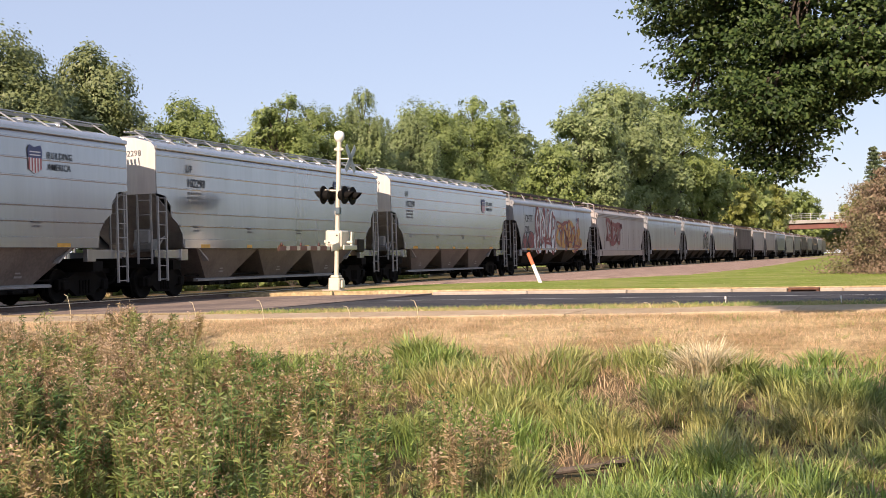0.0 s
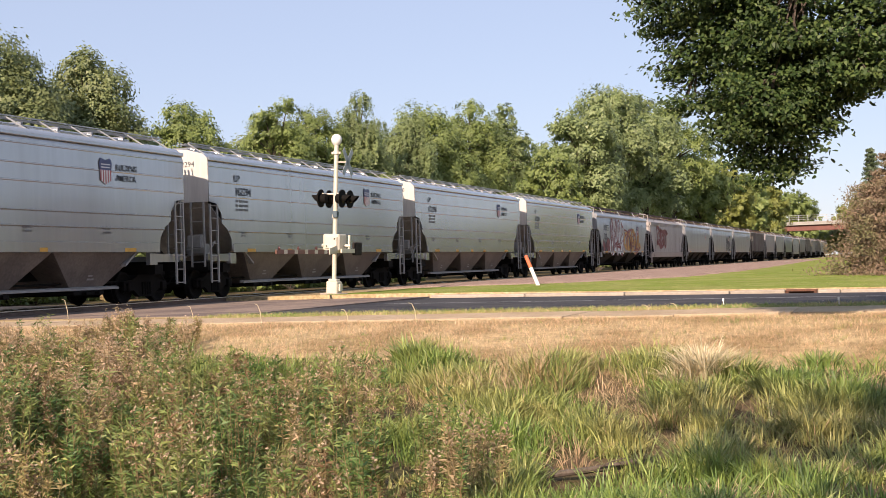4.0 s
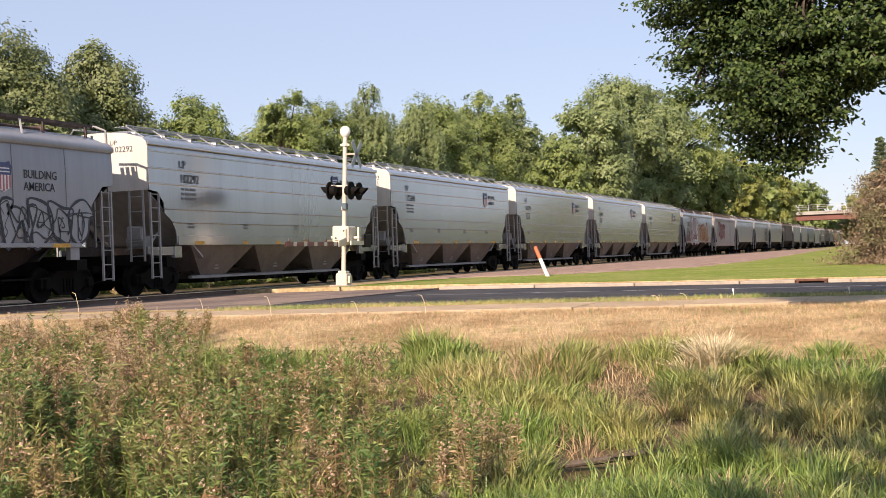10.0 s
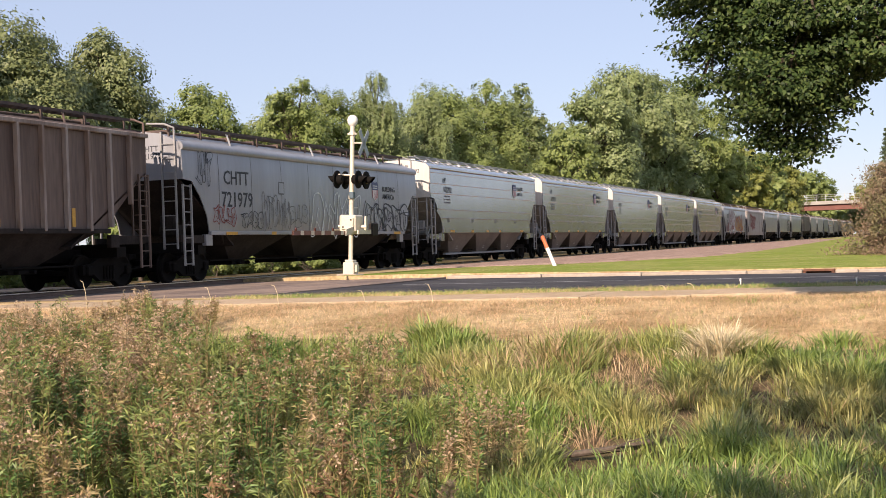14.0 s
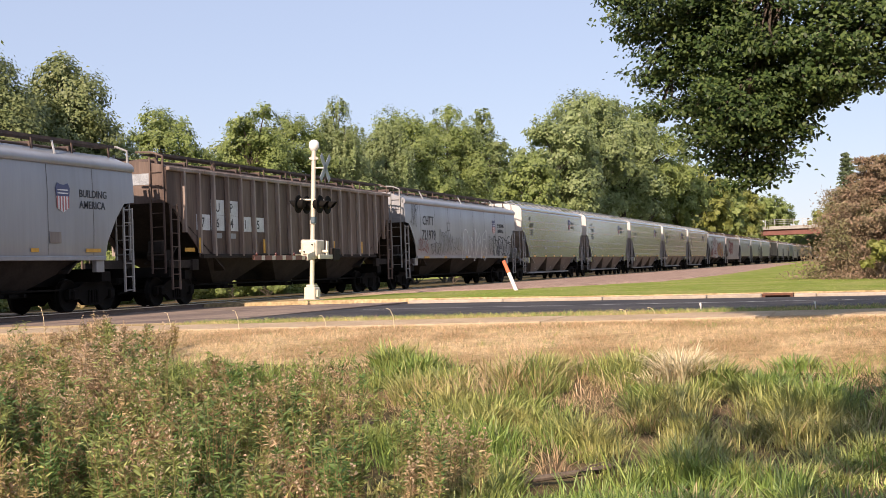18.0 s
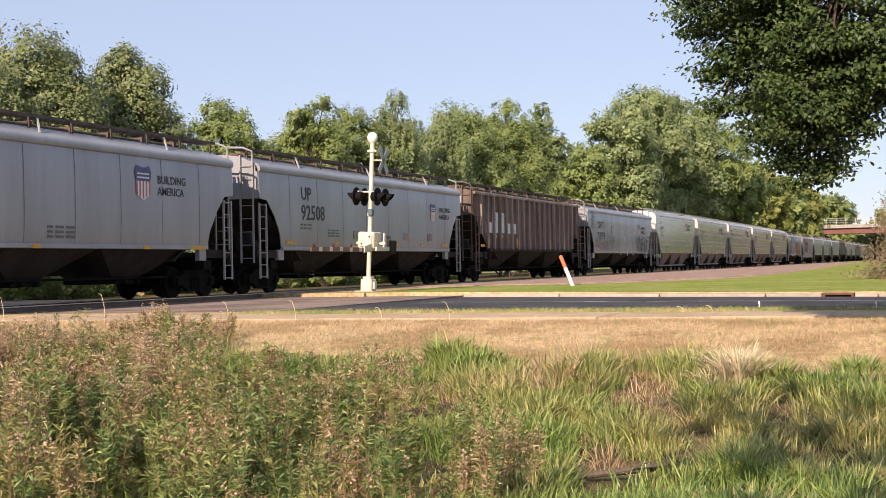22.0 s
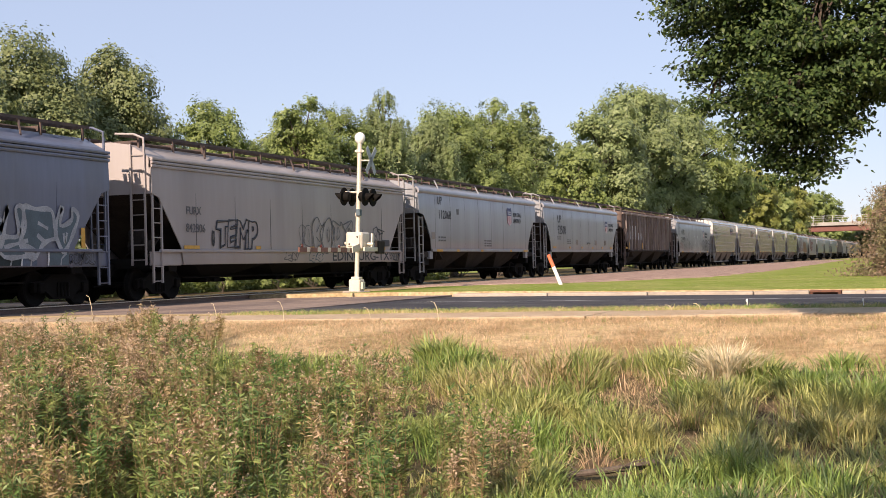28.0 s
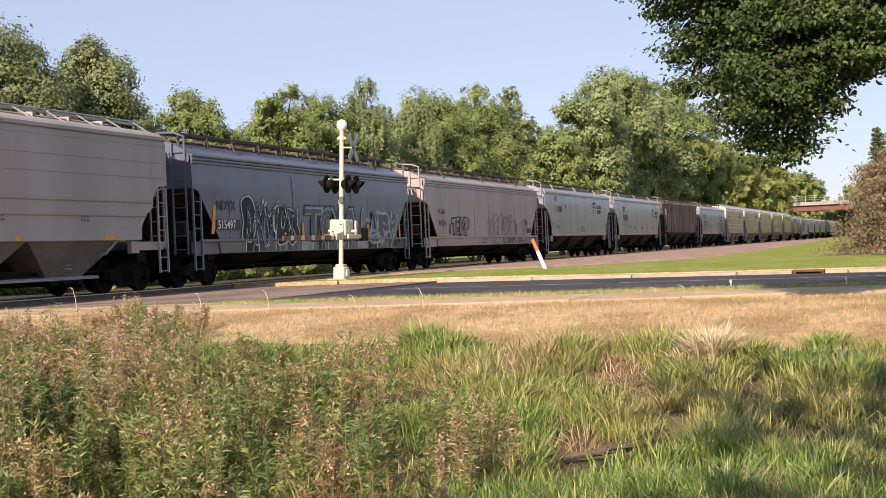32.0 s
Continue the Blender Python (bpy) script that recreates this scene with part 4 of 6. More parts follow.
def train():
    UPG = "light gray covered hopper with horizontal ribs"
    nums = {50.49: "102299", 32.4: "102298", 14.3: "102294", -3.8: "102293", -21.9: "102292", -160.5: ""}
    for y0, num in nums.items():
        paint = M_GRAY if num else M_BEIGE
        c = hopper_car(y0, 16.6, "ribbed", paint, M_HOPLITE, M_RUST, (UPG if num else "cream-gray covered hopper with horizontal ribs") + " rolling on the track")
        if num:
            decal(c, "UP", 1.6, 3.71, 0.22, M_LETTER, 1.62)
            decal(c, num, 1.65, 3.28, 0.25, M_LETTER, 1.62)
            small_print(c, 1.7, 3.06, 0.9, 3, 1.606)
            shield(c, 12.55, 3.63, 0.72, 1.621)
            decal(c, "BUILDING", 13.05, 3.69, 0.16, M_LETTER, 1.62)
            decal(c, "AMERICA", 13.05, 3.40, 0.16, M_LETTER, 1.62)
            part("lettering", text_mesh("UP", 0.2, M_LETTER), M_LETTER, c, m=Matrix.Translation((0.35, -0.006, 4.34)) @ Euler((radians(90), 0, 0)).to_matrix().to_4x4())
            part("lettering", text_mesh(num, 0.24, M_LETTER), M_LETTER, c, m=Matrix.Translation((0.4, -0.006, 4.13)) @ Euler((radians(90), 0, 0)).to_matrix().to_4x4())
        for y in (2.0, 5.4, 9.0, 12.4):
            small_print(c, y, 2.05, 0.4, 2, 1.606, 0.05)
        strips(c, (2.35, 5.3, 7.6, 9.6, 13.35), 1.46, 1.638)
    c = hopper_car(-42.4, 18.7, "smooth", M_WHITE, M_NEARBLACK, M_RUST, "gray covered hopper with smooth sides and graffiti")
    decal(c, "CHTT", 2.35, 2.98, 0.42, M_LETTER, 1.64)
    decal(c, "721979", 2.2, 2.28, 0.46, M_LETTER, 1.64)
    shield(c, 14.2, 3.1, 0.75, 1.645)
    decal(c, "BUILDING", 14.95, 3.1, 0.2, M_LETTER, 1.64)
    decal(c, "AMERICA", 14.95, 2.8, 0.2, M_LETTER, 1.64)
    scrawl(c, 0.75, 3.0, 0.9, 0.8, 3, M_LETTER, 1.645, 0.025, 3)
    scrawl(c, 1.7, 1.75, 1.4, 0.55, 4, M_SPRAYT, 1.645, 0.035, 4)
    scrawl(c, 3.4, 1.65, 1.5, 0.45, 4, M_LETTER, 1.64, 0.025, 5)
    scrawl(c, 4.9, 1.7, 1.0, 0.9, 3, M_SEAM, 1.645, 0.025, 6)
    scrawl(c, 5.9, 1.75, 2.2, 0.65, 5, M_SEAM, 1.645, 0.025, 36)
    scrawl(c, 8.4, 1.5, 4.4, 1.2, 4, M_SPRAYW, 1.65, 0.04, 7)
    scrawl(c, 13.0, 1.7, 1.3, 0.8, 3, M_LETTER, 1.645, 0.028, 8)
    blocks(c, 14.3, 1.55, 3.3, 0.95, 4, M_WHITE, M_LETTER, 1.645, 40, "black-outlined block graffiti")
    scrawl(c, 14.3, 1.65, 3.3, 0.7, 4, M_LETTER, 1.656, 0.035, 9)
    for body, zz in (("CHTT", 4.0), ("721979", 3.78)):
        part("lettering", text_mesh(body, 0.24, M_LETTER), M_LETTER, c, m=Matrix.Translation((0.2, -0.006, zz - 0.1)) @ Euler((radians(90), 0, 0)).to_matrix().to_4x4())
    part("data_plate", MB().prism([(6.0, 2.75), (6.42, 2.75), (6.42, 3.17), (6.0, 3.17)], 0, 1.634, 1.637), M_SEAM, c, "dark square decal")
    part("data_plate", MB().prism([(6.04, 2.79), (6.38, 2.79), (6.38, 3.13), (6.04, 3.13)], 0, 1.634, 1.639), M_WHITE, c)
    strips(c, (2.4, 5.4, 8.9, 11.9, 16.0), 1.4, 1.655, 0.7)
    c = hopper_car(-62.9, 18.8, "posted", M_BROWN, M_NEARBLACK, M_RUST, "rust-brown covered hopper with vertical side posts")
    for i, ch in enumerate("76415"):
        plate("number_panel", c, 1.75 + i * 0.97, 2.62 + i * 0.97, 2.35, 2.85, M_SPRAYW, 1.506, "pale painted-over number panel")
        decal(c, ch, 2.05 + i * 0.97, 2.45, 0.3, M_LETTER, 1.514)
    for i, ch in enumerate("UP"):
        plate("number_panel", c, 2.72 + i * 0.97, 3.6 + i * 0.97, 2.86, 3.35, M_SPRAYW, 1.506)
        decal(c, ch, 3.0 + i * 0.97, 2.96, 0.3, M_LETTER, 1.514)
        plate("number_panel", c, 2.9 + i * 0.97, 3.4 + i * 0.97, 2.1, 2.27, M_WHITE, 1.506)
    for y in (1.7, 6.2, 9.4, 12.3, 15.2):
        plate("reflective_strip", c, y, y + 0.14, 1.62, 2.1, M_ORANGE, 1.61, "yellow reflective strip")
    plate("reflective_strip", c, 1.0, 1.6, 1.66, 1.78, M_ORANGE, 1.5)
    part("number_patch", MB().box(0.1, 0.95, -0.012, 0.0, 3.72, 4.06), M_SPRAYP, c, "white painted-over patch on the end")
    c = hopper_car(-83.4, 18.45, "smooth", M_WHITE, M_NEARBLACK, M_RUST, "gray-white covered hopper with seamed sides")
    decal(c, "UP", 2.85, 3.12, 0.44, M_LETTER, 1.64)
    decal(c, "92508", 2.85, 2.45, 0.5, M_LETTER, 1.64)
    shield(c, 15.0, 3.05, 0.78, 1.645)
    decal(c, "BUILDING", 15.75, 3.1, 0.2, M_LETTER, 1.64)
    decal(c, "AMERICA", 15.75, 2.8, 0.2, M_LETTER, 1.64)
    decal(c, "CH-110-DL", 9.6, 1.88, 0.13, M_LETTER, 1.635)
    small_print(c, 2.8, 2.25, 0.9, 2, 1.632, 0.06)
    small_print(c, 4.9, 2.1, 1.0, 3, 1.632, 0.05)
    for y in (7.0, 11.8, 14.4):
        plate("data_plate", c, y, y + 0.5, 1.85, 2.15, M_TAN, 1.634, "small weathered data plate")
    strips(c, (1.75, 5.4, 8.3, 11.0, 13.6, 16.0), 1.62, 1.64, 0.7)
    c = hopper_car(-102.5, 17.45, "smooth", M_WHITE, M_NEARBLACK, M_RUST, "gray-white covered hopper with dark lettering")
    decal(c, "UP", 2.2, 3.49, 0.34, M_LETTER, 1.64)
    decal(c, "112068", 2.3, 2.86, 0.38, M_LETTER, 1.64)
    shield(c, 12.65, 3.2, 0.95, 1.645)
    decal(c, "BUILDING", 13.35, 3.22, 0.22, M_LETTER, 1.64)
    decal(c, "AMERICA", 13.35, 2.9, 0.22, M_LETTER, 1.64)
    small_print(c, 2.3, 2.0, 1.0, 2, 1.632, 0.07)
    plate("data_plate", c, 1.45, 1.85, 1.95, 2.25, M_TAN, 1.634)
    plate("data_plate", c, 4.7, 5.0, 3.1, 3.35, M_SEAM, 1.634)
    small_print(c, 8.6, 1.9, 1.2, 3, 1.632, 0.06)
    strips(c, (2.0, 4.6, 8.0, 12.6, 15.0), 1.4, 1.655, 0.75)
    # bays in black: the shade under the deep skirt put into their colour
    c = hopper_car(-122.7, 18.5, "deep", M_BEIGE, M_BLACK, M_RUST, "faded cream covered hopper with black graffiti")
    decal(c, "FURX", 1.75, 2.47, 0.23, M_SEAM, 1.628)
    decal(c, "842806", 1.72, 1.95, 0.25, M_SEAM, 1.63)
    scrawl(c, 3.2, 1.6, 0.1, 0.4, 1, M_LETTER, 1.63, 0.07, 10)
    sprayed(c, "TEMP", 3.45, 1.58, 0.72, M_LETTER, 1.634, 0.03, 0.14, 0.12, "thick black outline graffiti letters", 0.06)
    scrawl(c, 9.0, 1.5, 0.9, 0.7, 2, M_SEAM, 1.632, 0.025, 12)
    scrawl(c, 10.0, 1.5, 3.4, 0.95, 4, M_SEAM, 1.632, 0.05, 13)
    scrawl(c, 13.6, 1.6, 0.7, 0.6, 2, M_SEAM, 1.632, 0.025, 33)
    scrawl(c, 15.2, 1.6, 1.1, 0.65, 2, M_LETTER, 1.632, 0.045, 14)
    ed = decal(c, "EDINBURG-TX", 11.6, 1.06, 0.32, M_LETTER, 1.61, "black sprayed letters along the sill")
    ed.matrix_basis = ed.matrix_basis @ Matrix.Diagonal((1.75, 1.05, 1.0, 1.0))
    scrawl(c, 16.9, 1.06, 1.1, 0.3, 3, M_LETTER, 1.61, 0.04, 34)
    scrawl(c, 8.0, 1.06, 0.9, 0.3, 2, M_SEAM, 1.606, 0.04, 15)
    scrawl(c, 9.8, 1.06, 1.0, 0.3, 2, M_SPRAYG, 1.606, 0.03, 35)
    plate("data_plate", c, 16.2, 16.9, 1.6, 1.85, M_LETTER, 1.632)
    strips(c, (1.6, 5.9, 9.8, 13.4, 15.6), 1.46, 1.63, 0.85)
    # bays black here too, for the skirt's shade
    c = hopper_car(-142.5, 17.8, "deep", M_BLUEGRAY, M_BLACK, M_RUST, "blue-gray covered hopper with gray graffiti")
    decal(c, "NDYX", 1.35, 2.35, 0.3, M_LETTER, 1.63)
    plate("number_panel", c, 1.35, 2.85, 1.72, 2.05, M_LETTER, 1.626, "black number panel")
    decal(c, "515497", 1.42, 1.77, 0.26, M_LETTERLT, 1.634)
    part("reflective_strip", MB().prism([(1.0, 1.6), (1.18, 1.6), (1.35, 2.5), (1.2, 2.5)], 0, 1.62, 1.63), M_ORANGE, c, "slanted orange strip")
    for body, zz in (("NDYX", 3.78), ("515497", 3.52)):
        part("lettering", text_mesh(body, 0.26, M_LETTER), M_LETTER, c, m=Matrix.Translation((0.1, -0.006, zz)) @ Euler((radians(90), 0, 0)).to_matrix().to_4x4())
    blocks(c, 3.0, 1.36, 4.1, 1.2, 5, M_SPRAYD, M_SPRAYW, 1.638, 16, "dark teal block graffiti with white outline", 0.045, M_LETTER)
    scrawl(c, 3.2, 1.5, 3.7, 0.9, 5, M_SPRAYG, 1.652, 0.06, 17)
    for u, ch in ((7.55, "T"), (8.8, "O"), (9.7, "W"), (11.05, "A")):
        f = Matrix.Diagonal((1.55 if ch == "T" else 1.15, 1.0, 1.0, 1.0))
        back = sprayed(c, ch, u + 0.05, 1.44, 1.08, M_LETTER, 1.634, 0.13, 0.0, 0.08, "black drop shade of a graffiti letter")
        rim = sprayed(c, ch, u, 1.44, 1.05, M_SPRAYP, 1.640, 0.10, 0.0, 0.08, "pale letter outline")
        body = decal(c, ch, u, 1.44, 1.05, M_SPRAYB, 1.652, "slate blue graffiti letter")
        for ob in (back, rim, body):
            ob.matrix_basis = ob.matrix_basis @ f
    blocks(c, 12.7, 1.42, 3.6, 0.95, 4, M_SPRAYG, M_SPRAYP, 1.638, 29, "pale outlined block graffiti", 0.12)
    for k, u in enumerate((3.2, 4.1, 5.3, 6.1, 7.3, 8.6, 9.5, 10.3, 11.3, 12.3, 13.2, 14.2, 15.2)):  # the letters run on over the sill
        ww = 0.8 + 0.25 * math.sin(k * 2.1)
        g = plate("graffiti", c, u, u + ww, 1.03, 1.35, (M_SPRAYD, M_SPRAYB, M_SPRAYG, M_SPRAYB, M_SPRAYP)[k % 5], 1.606, "graffiti carried down over the sill")
        part("outline", ribbon([(u, 1.03), (u + 0.03, 1.2), (u + 0.02, 1.35)], 0.06, 1.613), M_SPRAYW, g)
        part("outline", ribbon([(u + ww * 0.6, 1.03), (u + ww * 0.65, 1.2), (u + ww * 0.9, 1.34)], 0.05, 1.613), M_SPRAYP, g)
    scrawl(c, 16.0, 1.08, 1.1, 0.24, 5, M_LETTER, 1.612, 0.03, 31)
    for u0, z0, z1 in ((6.6, 2.4, 3.6), (11.6, 2.68, 3.3)):
        part("paint_crack", ribbon(smooth_line([(u0, z1), (u0 + 0.06, z1 - 0.25 * (z1 - z0)), (u0 + 0.09, z0 + 0.3 * (z1 - z0)), (u0 + 0.07, z0)]), 0.03, 1.632), M_BLACK, c, "thin black crack in the paint")
    for u in (7.3, 11.1, 13.15, 16.5):
        plate("reflective_strip", c, u, u + 0.16, 1.46, 1.98, M_ORANGE, 1.648, "upright orange strip")
    # cars ahead
    ahead = [(68.4, 18.7, "smooth", M_WHITE), (89.0, 17.1, "deep", M_BEIGE), (107.9, 17.2, "smooth", M_WHITE), (126.9, 18.1, "smooth", M_WHITE),
             (146.8, 18.9, "smooth", M_WHITE), (167.5, 18.0, "posted", M_TAN), (187.3, 15.6, "smooth", M_BEIGE), (204.7, 16.2, "smooth", M_BEIGE),
             (222.7, 16.2, "smooth", M_BLUEGRAY), (240.7, 16.2, "deep", M_BEIGE), (258.7, 16.2, "smooth", M_TAN), (276.7, 16.2, "posted", M_TAN),
             (294.7, 16.2, "smooth", M_TAN), (312.7, 16.2, "posted", M_TAN), (330.7, 16.2, "smooth", M_BEIGE), (348.7, 16.2, "deep", M_TAN)]
    for i, (y0, B, kind, paint) in enumerate(ahead):
        lb = {M_WHITE: "gray-white", M_BEIGE: "faded cream", M_TAN: "weathered tan", M_BLUEGRAY: "pale blue-gray"}[paint]
        c = hopper_car(y0, B, kind, paint, M_NEARBLACK, M_RUST, lb + " covered hopper " + {"smooth": "with smooth seamed sides", "deep": "with deep side sills", "posted": "with vertical posts"}[kind], i < 1)
        if i == 0:
            decal(c, "CHTT", 2.3, 3.0, 0.4, M_LETTER, 1.64)
            decal(c, "720", 2.2, 2.35, 0.42, M_LETTER, 1.64)
            scrawl(c, 4.2, 1.6, 4.8, 1.9, 4, M_SPRAYT, 1.645, 0.16, 21)
            scrawl(c, 9.6, 1.6, 5.8, 1.3, 4, M_SPRAYO, 1.642, 0.34, 22, "orange sprayed graffiti")
            scrawl(c, 9.6, 1.6, 5.8, 1.5, 5, M_SPRAYT, 1.65, 0.12, 26)
            scrawl(c, 4.4, 1.6, 4.4, 1.8, 4, M_SPRAYW, 1.642, 0.3, 27)
            blocks(c, 1.6, 1.5, 2.2, 0.8, 3, M_SPRAYT, M_LETTER, 1.64, 23, "dark red block graffiti")
        if i == 1:
            scrawl(c, 3.0, 2.0, 5.0, 1.4, 3, M_SPRAYT, 1.645, 0.3, 24)
        if i == 3:
            scrawl(c, 12.0, 1.6, 4.0, 1.5, 3, M_LETTER, 1.645, 0.2, 25)
        if i in (0, 2, 3, 4):
            shield(c, B * 0.78, 3.1, 0.75, 1.645)
            strips(c, (2.4, 5.4, 8.9, 11.9, B - 2.6), 1.4, 1.655, 0.7)


# ---- crossing signal, marker post, bridge ----
def crossing_signal():
    lean = Euler((0, radians(3.0), 0)).to_matrix().to_4x4()
    s = thing("crossing_signal", "cream railway crossing signal mast with lowered gate arm", "railway signal", Matrix.Translation((4.08, 39.2, -0.02)) @ lean)
    part("base_box", MB().box(-0.2, 0.2, -0.2, 0.2, 0.0, 0.42, b=0.03).box(-0.15, 0.15, -0.15, 0.15, 0.42, 0.5, b=0.02).box(0.2, 0.27, -0.1, 0.1, 0.1, 0.34, b=0.01), M_MAST, s, "cream cast base")
    part("mast", MB().tube([(0, 0, 0.3), (0, 0, 4.92)], 0.075, 14), M_MAST, s, smooth=True)
    part("finial_globe", MB().lathe([(0.04, 4.86), (0.07, 4.9), (0.12, 4.95), (0.165, 5.03), (0.175, 5.11), (0.15, 5.2), (0.09, 5.26), (0.02, 5.28)], 18), M_GLOBE, s, "white globe finial", True)
    part("clamp", MB().lathe([(0.075, 4.6), (0.11, 4.61), (0.11, 4.72), (0.075, 4.73)], 12).box(-0.16, 0.16, -0.03, 0.03, 4.63, 4.69), M_MAST, s)
    part("clamp", MB().lathe([(0.075, 2.5), (0.1, 2.5), (0.1, 2.62), (0.075, 2.62)], 12), M_MAST, s)
    part("bell_box", MB().box(-0.02, 0.13, -0.16, 0.02, 2.52, 2.74, b=0.02), M_SPRAYG, s, "small gray junction box")
    for sx in (-1, 1):
        part("cross_arm", MB().tube([(0, 0, 3.3), (sx * 0.30, 0, 3.3)], 0.03, 8).tube([(sx * 0.30, -0.35, 3.3), (sx * 0.30, 0.35, 3.3)], 0.028, 8)
             .tube([(sx * 0.30, -0.32, 3.3), (sx * 0.30, -0.32, 3.18)], 0.025, 6).tube([(sx * 0.30, 0.32, 3.3), (sx * 0.30, 0.32, 3.18)], 0.025, 6), M_MAST, s)
        for yy in (-0.32, 0.32):
            m = Matrix.Translation((sx * 0.38, yy, 3.14)) @ Euler((0, radians(90 * sx), 0)).to_matrix().to_4x4()
            h = part("signal_head", MB().lathe([(0.295, -0.02), (0.30, 0.0), (0.295, 0.02), (0.17, 0.03), (0.12, 0.03)], 24, m).lathe([(0.13, -0.2), (0.16, -0.16), (0.16, -0.02)], 14, m), M_BLACK, s, "round black flashing-light head", True)
            hood, n = MB(), 14  # a drum open below, longer on top
            for k in range(n + 1):
                a = 6.2832 * (k / n * 0.8 - 0.15)
                e = 0.50 + 0.20 * (0.5 + 0.5 * math.sin(a))
                hood.v += [(sx * d, yy + r * math.cos(a), 3.14 + r * math.sin(a)) for d, r in ((0.39, 0.125), (e, 0.12), (e, 0.11), (0.39, 0.115))]
            hood.f = [(4 * k + i, 4 * k + (i + 1) % 4, 4 * k + 4 + (i + 1) % 4, 4 * k + 4 + i) for k in range(n) for i in range(4)]
            part("hood", hood, M_BLACK, h)
            part("lens", MB().lathe([(0.125, 0.03), (0.09, 0.055), (0.02, 0.065)], 14, m), M_LENS, h, "dark red lens")
    # crossbuck seen nearly edge-on
    for a in (42, -42):
        m = Matrix.Translation((0.42, 0.0, 4.35)) @ Euler((radians(a), 0, 0)).to_matrix().to_4x4()
        part("crossbuck_blade", MB().box(-0.008, 0.008, -0.10, 0.10, -0.55, 0.55, m, 0.003), M_XBUCK, s, "gray crossbuck blade")
    part("crossbuck_bracket", MB().tube([(0, 0, 4.35), (0.42, 0, 4.35)], 0.025, 8), M_MAST, s)
    g = part("gate_mechanism", MB().box(-0.28, 0.3, -0.32, 0.3, 1.42, 1.98, b=0.04).box(-0.2, 0.24, -0.38, -0.3, 1.5, 1.9, b=0.02), M_MAST, s, "cream gate motor housing")
    part("cover_bolt", MB().tube([(-0.12, -0.40, 1.58), (-0.12, -0.37, 1.58)], 0.03, 6).tube([(0.16, -0.40, 1.82), (0.16, -0.37, 1.82)], 0.03, 6), M_NEARBLACK, g)
    for sx in (-0.44, 0.46):
        part("gate_support", MB().box(sx - 0.03, sx + 0.03, -0.5, 0.9, 1.36, 1.5, b=0.01).box(sx - 0.025, sx + 0.025, 0.1, 0.22, 1.36, 1.95), M_MAST, s)
    part("pivot_shaft", MB().tube([(-0.5, 0.1, 1.6), (0.52, 0.1, 1.6)], 0.05, 10), M_MAST, s)
    for sx in (-0.44, 0.46):
        part("counterweight", MB().box(sx - 0.08, sx + 0.08, 0.55, 1.05, 1.28, 1.72, b=0.03), M_NEARBLACK, s, "dark counterweight plates")
    arm = part("gate_arm", MB().box(0.16, 0.2, -4.6, -0.4, 1.33, 1.46, b=0.008), M_MAST, s, "striped gate arm")
    for k in range(6):
        part("red_stripe", MB().box(0.155, 0.205, -4.6 + k * 0.72, -4.12 + k * 0.72, 1.326, 1.464), M_ARMRED, arm, "faded red stripe")
    for k in range(3):
        part("gate_lamp", MB().lathe([(0.03, 1.46), (0.04, 1.48), (0.035, 1.54), (0.015, 1.56)], 10, Matrix.Translation((0.18, -4.4 + k * 1.3, 0))), M_LENS, arm, "small red gate lamp", True)
    part("arm_bracket", MB().prism([(-0.9, 1.30), (-0.9, 1.5), (0.2, 1.7), (0.2, 1.4)], 0, 0.2, 0.24), M_MAST, s)
    part("concrete_foot", MB().box(-0.35, 0.35, -0.35, 0.35, -0.35, 0.03, b=0.02), M_CONC, s, "concrete foundation")


def marker_post():
    d = Vector((-0.42, 0.0, 1.06)).normalized()
    p = thing("marker_post", "leaning white marker post with orange-red top", "marker post", pose(8.84, 47.4, -0.12))
    part("post", MB().tube([d * 0.0, d * 0.8], 0.075, 12), M_GLOBE, p, "white lower post", True)
    part("top_band", MB().tube([d * 0.8, d * 1.26], 0.076, 12), M_POSTR, p, "orange-red top", True)
    part("cap", MB().tube([d * 1.26, d * 1.30], 0.08, 12, 0.05), M_POSTR, p, "", True)


def bridge():
    b = thing("road_bridge", "concrete road bridge on rust-red girders", "bridge", pose(0, 430, 1.5))
    part("deck", MB().box(-22, 60, 0, 11, 8.8, 9.3, b=0.05), M_DECK, b, "concrete deck")
    part("parapet", MB().box(-22, 60, 0.0, 0.35, 9.3, 9.9, b=0.04), M_DECK, b, "concrete parapet")
    for y in (0.9, 3.4, 6, 8.6):
        part("girder", MB().box(-22, 60, y - 0.2, y + 0.2, 7.05, 7.2).box(-22, 60, y - 0.03, y + 0.03, 7.2, 8.7).box(-22, 60, y - 0.2, y + 0.2, 8.7, 8.8), M_GIRDER, b, "rust-red steel girder")
    for k in range(28):
        part("rail_post", MB().box(-21 + k * 2.9, -20.85 + k * 2.9, 0.1, 0.25, 9.9, 12.0), M_GALV, b)
    for z in (10.6, 11.25, 11.9):
        part("rail", MB().box(-22, 60, 0.12, 0.2, z, z + 0.08), M_GALV, b)
    part("abutment", MB().box(-24, -15.5, -0.5, 12, -2.0, 8.8), M_DARKCONC, b, "concrete abutment")
    part("abutment", MB().box(15.5, 60, -0.5, 12, -2.0, 8.8), M_DARKCONC, b, "concrete abutment")


